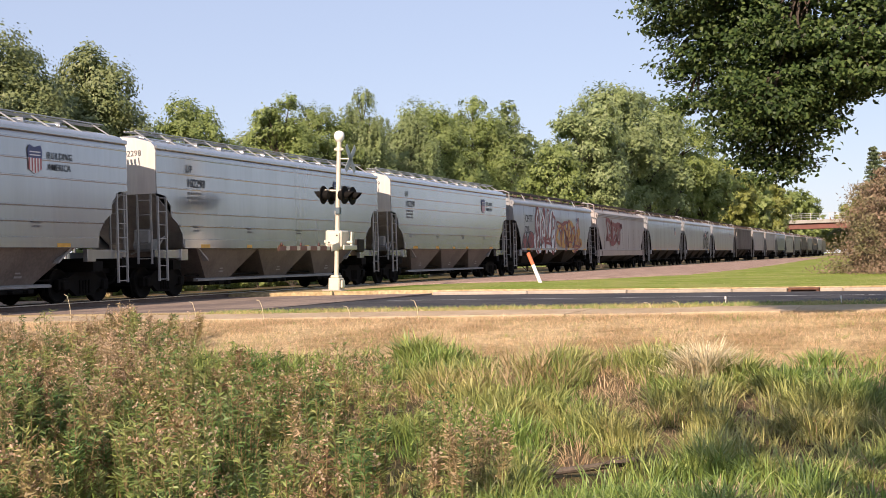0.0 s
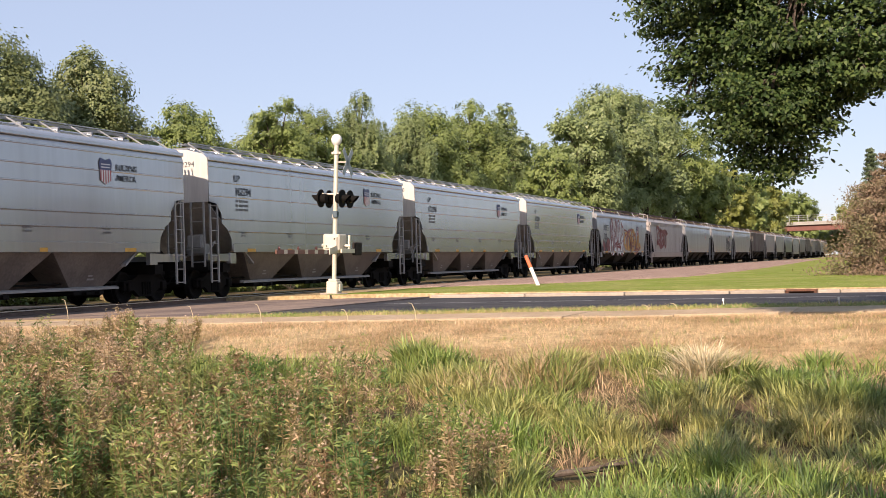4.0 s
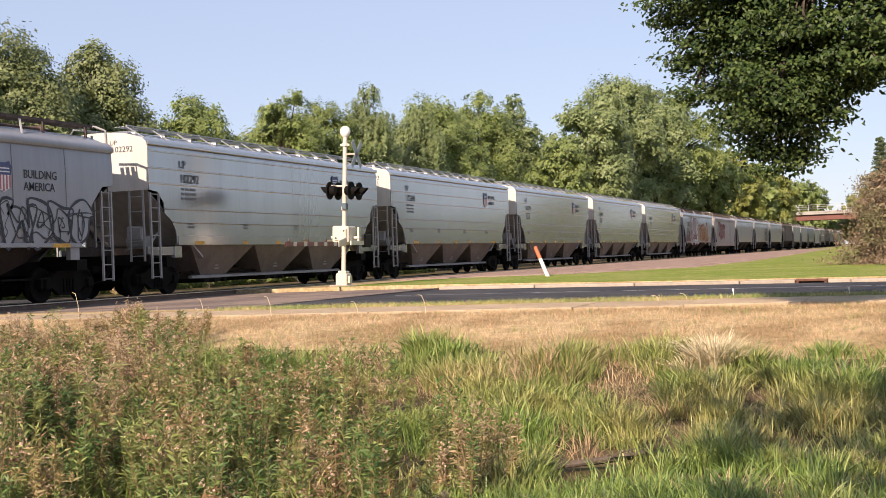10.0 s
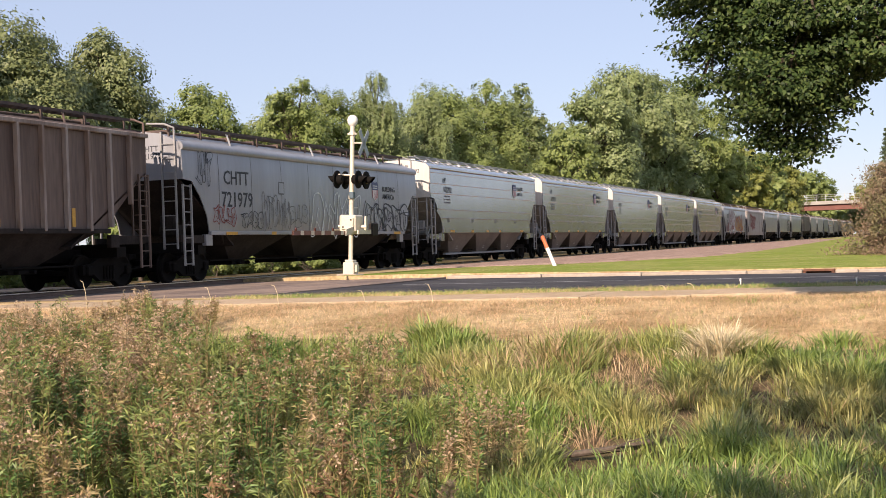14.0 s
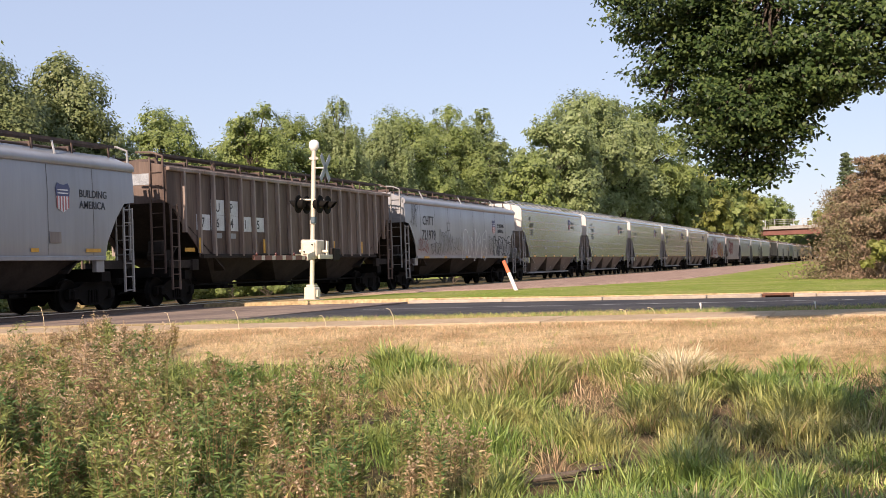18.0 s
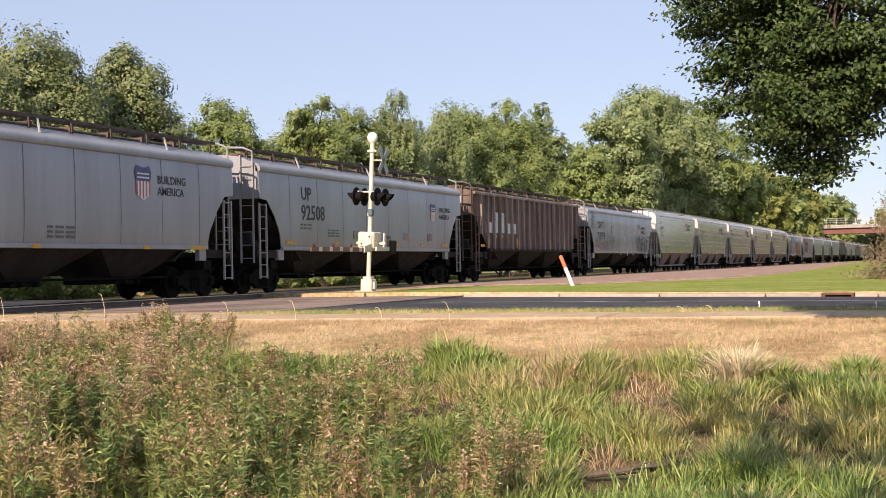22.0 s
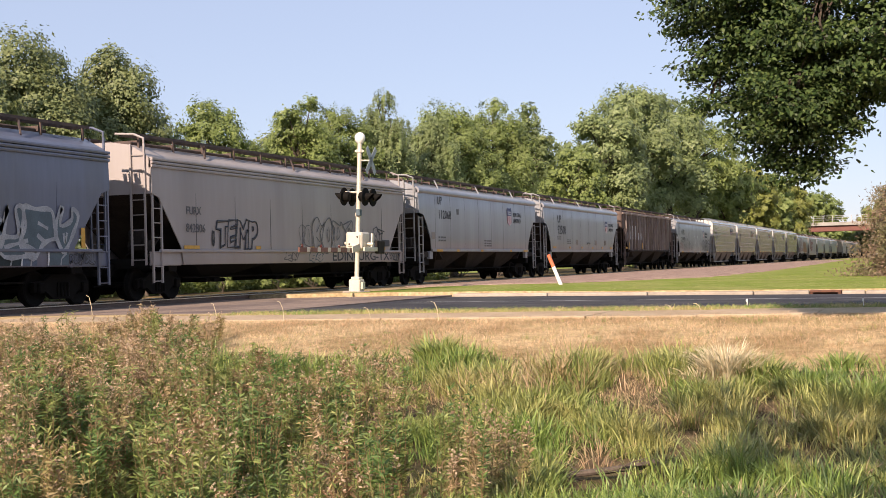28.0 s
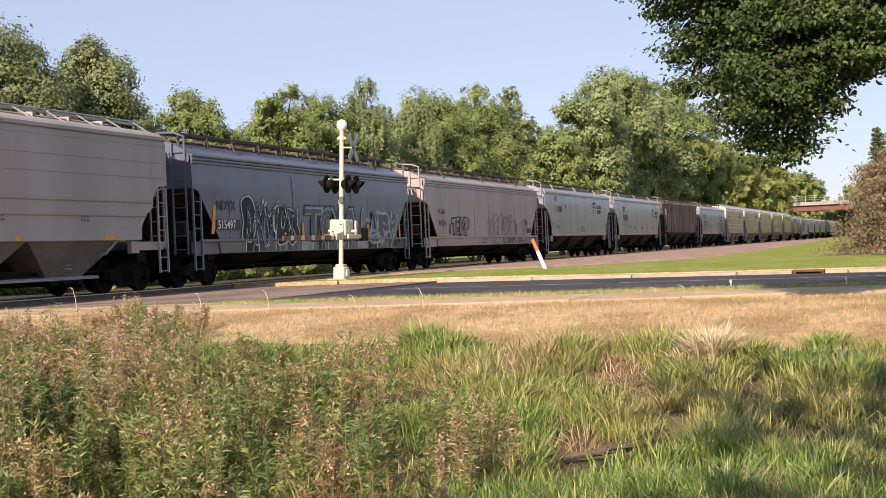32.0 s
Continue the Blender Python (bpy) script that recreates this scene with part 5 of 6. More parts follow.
# ---- trees ----
def tree(name, label, x, y, h, r, leafm, n=9000, size=0.2, seed=0, low=0.16, lobes=34, droop=0.0, squash=1.0, trunk_r=None, cat="tree"):
    """A broadleaf tree: trunk, limbs out to the lobes, and a crown of many small leaves in uneven lobes with gaps."""
    rng = np.random.default_rng(seed)
    n, size = (int(n * 5.6), size * 0.42) if y < 118 else (int(n * 2.8), size * 0.60) if y < 235 else (int(n * 1.4), size * 0.85)
    z0 = gz(x, y) - 0.05
    t = thing(name, label, cat, pose(x, y, z0))
    tr = trunk_r or 0.022 * h + 0.05
    zc = h * (low + (1 - low) / 2)
    hz = h * (1 - low) / 2
    cen, rad = [], []
    k = 0
    while len(cen) < lobes:
        k += 1
        d = unit(rng, 1)[0] * rng.uniform(0.2, 1.0) ** 0.33
        lr = rng.uniform(0.28, 0.46) * min(r, hz)
        taper = 1.0 - 0.35 * max(0.0, d[2])
        p = np.array([d[0] * (r - lr * 0.8) * taper, d[1] * (r - lr * 0.8) * taper, zc + d[2] * (hz - lr * 0.7)])
        if all(np.linalg.norm(p - q) > 0.45 * (lr + s) for q, s in zip(cen, rad)) or k > 400:
            cen.append(p)
            rad.append(lr)
    wood = MB()
    top = h * 0.62
    pts = [(rng.normal() * 0.03 * i, rng.normal() * 0.03 * i, top * i / 5) for i in range(6)]
    wood.tube(pts, tr, 9, tr * 0.35)
    part("trunk", wood, M_BARK, t, smooth=True)
    limb = MB()
    for p, s in zip(cen, rad):
        zb = min(top * 0.95, max(h * low * 0.6, p[2] - 0.5 * np.hypot(p[0], p[1]) - 0.3))
        mid = (p[0] * 0.45, p[1] * 0.45, zb + (p[2] - zb) * 0.6)
        limb.tube([(0, 0, zb), mid, tuple(p)], tr * 0.38, 5, tr * 0.08)
        for q in range(2 if y < 118 else 0):
            e = p + unit(rng, 1)[0] * s * 0.8
            limb.tube([mid, tuple((np.array(mid) + e) / 2 + np.array([0, 0, 0.1])), tuple(e)], tr * 0.12, 4, tr * 0.03)
    part("limb_work", limb, M_BARK, t)
    w = np.array(rad) ** 2
    cnt = (n * w / w.sum()).astype(int)
    cs, ns = [], []
    for p, s, m in zip(cen, rad, cnt):
        # twig clumps on each lobe, leaves round every clump
        ncl = max(5, m // 26)
        d = unit(rng, ncl)
        d[:, 2] = np.where(d[:, 2] < -0.3, -d[:, 2] * 0.6, d[:, 2])
        cl = p + d * s * np.where(rng.uniform(size=(ncl, 1)) < 0.25, rng.uniform(0.2, 0.75, (ncl, 1)), rng.uniform(0.82, 1.05, (ncl, 1))) * np.array([1, 1, squash])
        idx = rng.integers(0, ncl, m)
        off = rng.normal(size=(m, 3)) * s * 0.13
        if droop:
            off[:, 2] = -np.abs(rng.normal(size=m)) * s * droop
            off[:, :2] *= 0.55
        c = cl[idx] + off
        nn = d[idx] * 1.3 + unit(rng, m) * 0.55 + np.array([0, -0.1, 0.25])
        cs.append(c)
        ns.append(nn / np.linalg.norm(nn, axis=1)[:, None])
    c, nn = np.concatenate(cs), np.concatenate(ns)
    part("crown", soup("crown", leaf_chips(c, nn, size, rng, 0.4 if droop else 0.75), 3, leafm), leafm, t)
    return t


def conifer(name, label, x, y, h, r, needle, n=7000, seed=0, size=0.16, low=0.02, power=0.8):
    rng = np.random.default_rng(seed)
    t = thing(name, label, "conifer", pose(x, y, gz(x, y) - 0.05))
    part("trunk", MB().tube([(0, 0, 0), (0, 0, h * 0.95)], 0.03 * h, 8, 0.02), M_BARK, t, smooth=True)
    limb = MB()
    cs, ns = [], []
    tiers = int(h * 3.2)
    for i in range(tiers):
        f = i / tiers
        z = h * (low + (0.97 - low) * f)
        rr = r * (1 - f) ** power * rng.uniform(0.8, 1.1) + 0.08
        nb = max(5, int(11 * (1 - f)) + 4)
        for b in range(nb):
            a = 6.2832 * (b + rng.uniform(0, 0.9)) / nb
            L = rr * rng.uniform(0.72, 1.12)
            tip = np.array([math.cos(a) * L, math.sin(a) * L, z - 0.12 * L + 0.1 * L * f])
            limb.tube([(0, 0, z), tuple(tip)], 0.012 * h * (1 - f) * 0.4 + 0.008, 4, 0.004)
            m = max(4, int(n / (tiers * nb)))
            u = rng.uniform(0.25, 1.05, m)
            c = np.array([0, 0, z]) + (tip - np.array([0, 0, z])) * u[:, None] + rng.normal(size=(m, 3)) * np.array([0.12, 0.12, 0.07]) * (0.5 + L * 0.5)
            nn = unit(rng, m) + np.array([math.cos(a) * 0.4, math.sin(a) * 0.4, 0.5])
            cs.append(c)
            ns.append(nn / np.linalg.norm(nn, axis=1)[:, None])
    part("limb_work", limb, M_BARK, t)
    part("needles", soup("needles", leaf_cards(np.concatenate(cs), np.concatenate(ns), size, rng, 0.33), 4, needle), needle, t)
    return t


def maple_leaves(c, nrm, size, rng):
    """Pointed, lobed leaves, one five-cornered face each."""
    a = np.cross(nrm, unit(rng, len(c)))
    a /= np.linalg.norm(a, axis=1)[:, None] + 1e-9
    b = np.cross(nrm, a)
    s = (size * rng.uniform(0.7, 1.25, len(c)))[:, None]
    out = []
    for ang, rr in ((0.0, 1.5), (1.15, 0.65), (2.5, 0.9), (3.8, 0.9), (5.13, 0.65)):
        out.append(c + (a * math.cos(ang) + b * math.sin(ang)) * s * rr - nrm * s * (0.22 * rr * rr))
    return np.stack(out, axis=1)


def maple(name, label, x, y, lobes, h, n, seed, size=0.085):
    """The shade tree: trunk, limbs to given lobes (place, radius), and large lobed leaves in layered sprays."""
    rng = np.random.default_rng(seed)
    z0 = gz(x, y)
    t = thing(name, label, "tree", pose(x, y, z0 - 0.05))
    part("trunk", MB().tube([(0, 0, 0), (0.05, 0, h * 0.2), (-0.1, 0.05, h * 0.4), (0, 0, h * 0.8)], 0.24, 12, 0.07), M_BARK, t, smooth=True)
    limb = MB()
    def share(q):
        return q[3] ** 2 * (0.35 if y > 10 and (q[2] > 4.9 or q[0] > 22.8) else 1.0)
    tot = sum(share(q) for q in lobes)
    cs, ns = [], []
    for lx, ly, lz, s in lobes:
        p = np.array([lx - x, ly - y, lz - z0])
        zb = max(1.6, min(h * 0.6, p[2] - 0.35 * np.hypot(p[0], p[1])))
        mid = np.array([p[0] * 0.5, p[1] * 0.5, zb + (p[2] - zb) * 0.75 + 0.25])
        if lz < 4.2 and y > 10:  # hanging boughs spring from the lobes above
            mid = p + np.array([0.35, 0.15, 0.9])
            limb.tube([tuple(mid + np.array([0.5, 0.1, 0.8])), tuple(mid), tuple(p)], 0.014, 5, 0.006)
        else:
            limb.tube([(0, 0, zb), tuple(mid), tuple(p)], 0.07, 6, 0.018)
        m = int(n * share((lx, ly, lz, s)) / tot)
        ncl = max(8, m // 60)
        d = unit(rng, ncl)
        cl = p + d * s * rng.uniform(0.45, 1.08, (ncl, 1))
        for q in range(0, ncl, 3):
            limb.tube([tuple(mid * 0.35 + p * 0.65), tuple((p + cl[q]) / 2 + np.array([0, 0, 0.05])), tuple(cl[q])], 0.016, 4, 0.004)
        idx = rng.integers(0, ncl, m)
        c = cl[idx] + rng.normal(size=(m, 3)) * np.array([0.13, 0.13, 0.04])
        nn = unit(rng, m) * 0.7 + np.array([0, -0.35, 0.75]) + d[idx] * 0.5
        cs.append(c)
        ns.append(nn / np.linalg.norm(nn, axis=1)[:, None])
    part("limb_work", limb, M_BARK, t)
    c, nn = np.concatenate(cs), np.concatenate(ns)
    part("crown", soup("crown", maple_leaves(c, nn, size, rng), 5, M_LEAF_MAPLE), M_LEAF_MAPLE, t)
    return t


def woods():
    G = "trees behind the railway"
    def bg(x, y, h, r, m, label, **k):
        tagged(tree("tree", label, x, y, h * 1.10, r * 1.08, m, **k), group=G)
    olive, mid, wil, yel = M_LEAF_OLIVE, M_LEAF_MID, M_LEAF_WILLOW, M_LEAF_YELLOW
    bg(-15, 46.6, 10.4, 3.6, olive, "olive-green tree with a dense rounded crown", seed=1, n=12000, lobes=44)
    bg(-15, 53.0, 10.7, 3.3, olive, "olive-green tree with a dense rounded crown", seed=2, n=12000, lobes=44)
    bg(-15, 41.0, 10.2, 3.5, olive, "olive-green tree with a dense rounded crown", seed=25, n=6000)
    bg(-15.5, 58.0, 8.0, 2.5, olive, "smaller olive-green tree beside the railway", seed=3, n=6000)
    bg(-17, 66.0, 10.2, 2.9, mid, "small round green tree beside the railway", seed=4, n=6500, size=0.2)
    bg(-15, 73.5, 11.2, 2.8, mid, "green poplar-like tree with upright crown", seed=5, n=6500)
    bg(-16, 81.0, 11.2, 3.2, mid, "broad green tree with rounded crown", seed=6, n=7000)
    bg(-14, 84.5, 12.4, 2.6, wil, "pale willow with drooping foliage", seed=7, n=8000, droop=0.7, size=0.26)
    bg(-14, 93.5, 12.6, 2.9, wil, "pale willow with drooping foliage", seed=8, n=8000, droop=0.7, size=0.26)
    bg(-15, 101, 13.9, 4.3, mid, "dark green maple-like tree", seed=9, n=8000, size=0.24)
    bg(-15, 112, 14.8, 4.5, mid, "dark green maple-like tree", seed=10, n=8000, size=0.24)
    bg(-20, 141, 18.2, 4.2, wil, "tall pale tree behind the others", seed=11, n=6000, size=0.28)
    bg(-12, 130, 12.0, 4.0, mid, "green tree with a low crown", seed=12, n=6500, size=0.26)
    bg(-14, 152, 19.0, 6.0, wil, "large gray-green willow with heavy limbs", seed=13, n=12000, size=0.30, lobes=22)
    bg(-14, 166, 22.0, 6.5, wil, "large gray-green willow with heavy limbs", seed=14, n=12000, size=0.30, lobes=22)
    bg(-13, 187, 22.8, 7.0, wil, "large gray-green willow with heavy limbs", seed=15, n=12000, size=0.32, lobes=22)
    bg(-13, 210, 25.0, 7.0, mid, "tall shaded green tree", seed=16, n=9000, size=0.34)
    bg(-10.5, 225, 19.0, 6.0, mid, "tall shaded green tree", seed=17, n=8000, size=0.34)
    bg(-11, 262, 18.5, 6.5, yel, "yellowing tree beside the railway", seed=18, n=8000, size=0.36)
    bg(-12, 300, 19.0, 7.0, mid, "green tree near the bridge", seed=19, n=8000, size=0.4)
    bg(-13, 345, 20.0, 8.0, yel, "yellow-green tree near the bridge", seed=20, n=8000, size=0.45)
    bg(-17, 395, 21.0, 8.0, mid, "green tree near the bridge", seed=21, n=8000, size=0.5)
    for i, (xx, yy) in enumerate(((-6, 455), (4, 462), (13, 455), (20, 448), (8, 480), (16, 420), (21, 395))):
        bg(xx, yy, 8.5, 5.5, (mid, olive)[i % 2], "dark shrubby tree below the bridge", seed=120 + i, n=2600, size=0.5, low=0.02)
    for i, (xx, yy) in enumerate(((-1, 448), (3, 446), (8, 444), (13, 442))):
        bg(xx, yy, 10.0, 5.0, (mid, olive)[i % 2], "dark shrubby tree below the bridge", seed=140 + i, n=2600, size=0.5, low=0.02)
    bg(-14, 470, 22.0, 9.0, mid, "green tree beyond the bridge", seed=22, n=7000, size=0.55)
    bg(3, 560, 21.0, 9.0, yel, "yellow-green tree beyond the bridge", seed=23, n=6000, size=0.6)
    bg(24, 520, 20.0, 9.0, mid, "green tree beyond the bridge", seed=24, n=6000, size=0.6)
    for i in range(16):
        y = 46 + i * 13.5 + 3 * math.sin(i * 2.3)
        tagged(tree("shrub", "low green shrub beside the railway", -8.5 - 1.6 * math.sin(i * 1.7), y, 2.6 + 1.2 * math.sin(i * 1.1) ** 2, 2.4, (mid, olive, yel)[i % 3], n=1800, size=0.2, seed=40 + i, low=0.03, lobes=7, cat="shrub"), group="shrubs behind the railway")
    for i in range(13):  # close understory in the shade of the woods
        y = 38 + i * 6.5 + 2 * math.sin(i * 3.1)
        tagged(tree("shrub", "dense shaded green undergrowth below the woods", -12.4 - 0.8 * math.sin(i * 2.2), y, 3.4 + 0.8 * math.sin(i * 1.3), 3.0, (mid, olive)[i % 2], n=1700, size=0.22, seed=150 + i, low=0.01, lobes=9, cat="shrub"), group="shrubs behind the railway")
    # unseen trees added left of the view to shade the ground behind the train
    for i, (x, y) in enumerate(((-13.5, 17.5), (-18.0, 13.0), (-22.0, 20.0))):
        bg(x, y, 16.0, 4.6, olive, "added olive-green tree that shades the far side", seed=170 + i, n=3000, size=0.4)
    for i, (x, y, h, r) in enumerate(((-17, 33, 9, 4), (-26, 60, 10, 5), (-26, 90, 11, 5), (-26, 120, 13, 6), (-28, 165, 16, 8), (-26, 240, 17, 9))):
        bg(x, y, h, r, (olive, mid)[i % 2], "green tree in the second row", seed=60 + i, n=5000, size=0.32)


def far_side():
    for i in range(46):
        tree("tree", "low green tree across the open lawn", 58 + 3 * math.sin(i * 2.1), 92 + i * 7.2, 7.7 + 0.6 * math.sin(i * 1.9) + 0.4 * math.sin(i * 0.7), 5.4, M_LEAF_OLIVE, n=700, size=1.9, seed=100 + i, low=0.0, lobes=12)


def right_side():
    conifer("pine", "browning evergreen with drooping branches", 22.3, 58, 5.5, 4.1, M_NEEDLE_DRY, 88000, 71, 0.075, power=0.5)
    conifer("pine", "browning evergreen with drooping branches", 26.0, 62, 5.6, 3.4, M_NEEDLE_DRY, 12000, 72, 0.15, power=0.55)
    tree("shrub", "low yellow-green shrub before the evergreen", 22.0, 53.5, 1.7, 1.1, M_LEAF_YELLOW, n=900, size=0.14, seed=78, low=0.02, lobes=10, trunk_r=0.03, cat="shrub")
    conifer("spruce", "tall dark green spruce with a pointed top", 20.0, 92, 8.3, 1.5, M_NEEDLE, 7000, 73, 0.15)
    conifer("spruce", "tall dark green spruce with a pointed top", 21.6, 99, 7.4, 1.9, M_NEEDLE, 6000, 74, 0.16)
    tree("tree", "green deciduous tree beyond the evergreens", 20.5, 150, 8.5, 4.5, M_LEAF_YELLOW, n=7000, size=0.3, seed=75)
    tree("tree", "green deciduous tree beyond the evergreens", 17.5, 215, 10.5, 5.5, M_LEAF_YELLOW, n=7000, size=0.35, seed=76)
    tree("tree", "green deciduous tree beyond the evergreens", 25.5, 260, 14, 7, M_LEAF_MID, n=6000, size=0.4, seed=77)
    lob = [(19.25, 17.0, 2.95, 0.32), (19.62, 17.0, 2.68, 0.3), (19.85, 17.0, 2.4, 0.28), (20.0, 17.0, 2.12, 0.24), (20.0, 16.9, 2.5, 0.36), (19.15, 17.0, 3.4, 0.28), (18.86, 17.0, 4.0, 0.3), (18.75, 17.0, 4.5, 0.36), (20.2, 17.0, 1.95, 0.28), (20.5, 17.0, 1.9, 0.24),
           (19.35, 16.6, 4.1, 0.55), (19.45, 17.0, 3.55, 0.5), (19.55, 16.5, 4.3, 0.8), (19.95, 17.2, 3.0, 0.45), (20.05, 16.8, 3.5, 0.75), (20.3, 16.3, 2.75, 0.55), (20.5, 17.0, 2.25, 0.4),
           (20.6, 16.6, 3.9, 0.85), (20.7, 17.2, 2.95, 0.6), (21.2, 16.5, 3.4, 0.8), (21.3, 17.0, 3.05, 0.42), (21.9, 16.6, 3.7, 0.9), (22.0, 17.1, 3.35, 0.5),
           (20.2, 17.0, 2.75, 0.45), (20.7, 16.9, 2.5, 0.42), (21.1, 17.0, 3.0, 0.42), (20.2, 17.1, 2.4, 0.28), (20.4, 16.8, 3.0, 0.5), (21.2, 17.0, 3.1, 0.45), (20.3, 17.2, 4.1, 0.6),
           (19.6, 17.3, 5.0, 0.9), (20.3, 16.4, 5.2, 1.1), (21.4, 16.6, 5.0, 1.1), (22.6, 16.9, 4.4, 1.1), (23.3, 17.4, 3.4, 0.9), (20.9, 17.5, 6.6, 1.4), (22.6, 16.0, 6.2, 1.4), (24.2, 16.2, 5.4, 1.4),
           (24.4, 18.4, 4.6, 1.3), (22.8, 18.8, 6.0, 1.4), (24.0, 17.2, 7.6, 1.5), (26.0, 17.4, 6.6, 1.5), (25.8, 15.6, 4.6, 1.3), (26.6, 18.0, 4.2, 1.2)]
    maple("maple_tree", "dark green maple with low hanging boughs", 24.6, 17.2, lob, 9.0, 135000, 80, 0.028)
    lob2 = [(18.7, 3.2, 4.1, 0.9), (19.8, 2.6, 4.5, 1.1), (21.2, 2.4, 4.7, 1.3), (18.9, 0.8, 4.9, 1.0), (20.3, 0.2, 5.2, 1.3), (22.1, 0.8, 5.1, 1.4), (18.3, 4.4, 4.0, 0.6), (19.9, 5.0, 4.1, 0.8), (21.5, 4.8, 4.4, 1.0), (19.5, -1.6, 5.0, 1.1), (20.9, -2.4, 5.2, 1.2), (19.2, -3.4, 5.0, 1.0), (22.7, -1.5, 4.9, 1.5), (24.3, 0.5, 4.9, 1.6), (24.9, -2.5, 5.4, 1.7), (23.1, -4.0, 5.6, 1.6), (25.7, 2.0, 4.4, 1.4), (26.7, 0.0, 5.4, 1.7), (21.7, -3.0, 5.0, 1.2), (18.4, -2.2, 4.6, 0.8), (18.6, -3.6, 4.6, 0.8), (24.7, -5.5, 6.4, 1.6), (27.3, -3.0, 6.0, 1.6), (23.7, 2.2, 4.2, 1.0)]
    maple("maple_tree", "dark green maple beside the camera's lawn", 27.0, -1.6, [(x + 0.58, y, z, r) for x, y, z, r in lob2], 8.5, 4000, 81, 0.085)


# ---- vegetation of the field ----
def blades(name, label, pts, hts, material, rng, width=0.006, bend=0.35, out=None):
    """Grass: every blade an arching, tapering strip of two quads and a tip. out: the way each blade leans."""
    n = len(pts)
    az = rng.uniform(0, 6.2832, n)
    if out is not None:
        az = out + rng.normal(size=n) * 0.7
    d = np.stack([np.cos(az), np.sin(az), np.zeros(n)], 1)
    tw = az + rng.normal(size=n) * 0.6
    s = np.stack([-np.sin(tw), np.cos(tw), np.zeros(n)], 1)
    w = (width * rng.uniform(0.7, 1.4, n))[:, None]
    k = np.clip(bend * rng.uniform(0.3, 1.7, n), 0, 1.5)[:, None]
    h = hts[:, None]
    up = np.array([0, 0, 1.0])

    def at(f):
        return pts + d * h * k * 0.75 * f ** 1.8 + up * h * (f - 0.33 * np.minimum(k, 1.2) * f ** 2.4)
    p1, p2, p3 = at(0.38), at(0.74), at(1.0)
    v = np.stack([pts - s * w * 0.7, pts + s * w * 0.7, p1 + s * w, p1 - s * w, p2 + s * w * 0.75, p2 - s * w * 0.75, p3], 1)
    me = bpy.data.meshes.new(name)
    me.vertices.add(7 * n)
    me.vertices.foreach_set("co", v.astype(np.float32).ravel())
    base = (np.arange(n) * 7)[:, None]
    me.loops.add(11 * n)
    me.loops.foreach_set("vertex_index", (base + np.array([0, 1, 2, 3, 3, 2, 4, 5, 5, 4, 6])).astype(np.int32).ravel())
    me.polygons.add(3 * n)
    me.polygons.foreach_set("loop_start", ((np.arange(n) * 11)[:, None] + np.array([0, 4, 8])).astype(np.int32).ravel())
    me.materials.append(material)
    me.update(calc_edges=True)
    return tagged(new(name, me), label, "grass", kind="stuff")


def stubble(name, label, pts, h0, h1, material, rng, width):
    """Short grass: one small leaning triangle a blade."""
    n = len(pts)
    az = rng.uniform(0, 6.2832, n)
    d = np.stack([np.cos(az), np.sin(az), np.zeros(n)], 1)
    s = np.stack([np.cos(az * 3 + 1), np.sin(az * 3 + 1), np.zeros(n)], 1) * width
    h = rng.uniform(h0, h1, n)[:, None]
    tip = pts + d * h * rng.uniform(0.2, 1.1, (n, 1)) + np.array([0, 0, 1.0]) * h * rng.uniform(0.5, 1.0, (n, 1))
    return tagged(new(name, soup(name, np.stack([pts - s, pts + s, tip], 1), 3, material)), label, "grass", kind="stuff")


def tufted(rng, centres, lo, hi, rad, h0, h1):
    """Blades gathered into tufts round given centres: places, heights and the way they lean."""
    cnt = rng.integers(lo, hi, len(centres))
    idx = np.repeat(np.arange(len(centres)), cnt)
    off = rng.normal(size=(len(idx), 2)) * rad * rng.uniform(0.5, 1.2, len(centres))[idx][:, None]
    p = centres[idx].copy()
    p[:, :2] += off
    ht = rng.uniform(h0, h1, len(idx)) * rng.uniform(0.65, 1.25, len(centres))[idx]
    return p, ht, np.arctan2(off[:, 1], off[:, 0])


def upright_leaves(c, out, size, rng, slim):
    """Narrow leaves that rise and spread outwards from their stem."""
    n = len(c)
    a = out * rng.uniform(0.5, 1.0, (n, 1)) + np.array([0, 0, 1.0]) * rng.uniform(0.0, 1.0, (n, 1))
    a /= np.linalg.norm(a, axis=1)[:, None] + 1e-9
    b = np.cross(a, out + rng.normal(size=(n, 3)) * 0.5)
    b /= np.linalg.norm(b, axis=1)[:, None] + 1e-9
    s = (size * rng.uniform(0.6, 1.4, n))[:, None]
    return np.stack([c - a * s * 0.3, c + a * s * 0.5 + b * s * slim, c + a * s * 1.5 - np.array([0, 0, 0.2]) * s, c + a * s * 0.5 - b * s * slim], 1)


def scatter(rng, n, x0, x1, y0, y1, keep):
    """Random ground points within a stretch, thinned by keep(x, y) in 0..1."""
    x, y = rng.uniform(x0, x1, n), rng.uniform(y0, y1, n)
    k = np.array([rng.uniform() < keep(a, b) for a, b in zip(x, y)])
    x, y = x[k], y[k]
    return np.stack([x, y, np.array([gz(a, b) for a, b in zip(x, y)]) - 0.02], 1)


def weed_edge(y):
    return 18.7 - (y - 8) * 0.54


def nz(x, y, s, k=0.0):
    return noise.noise((x * s, y * s, k))


BARE = ((19.15, 10.5, 0.42, 1.25), (18.95, 13.4, 0.55, 1.0), (20.3, 12.9, 0.25, 0.6), (16.6, 13.0, 0.3, 0.7))  # thin patches in the tall grass


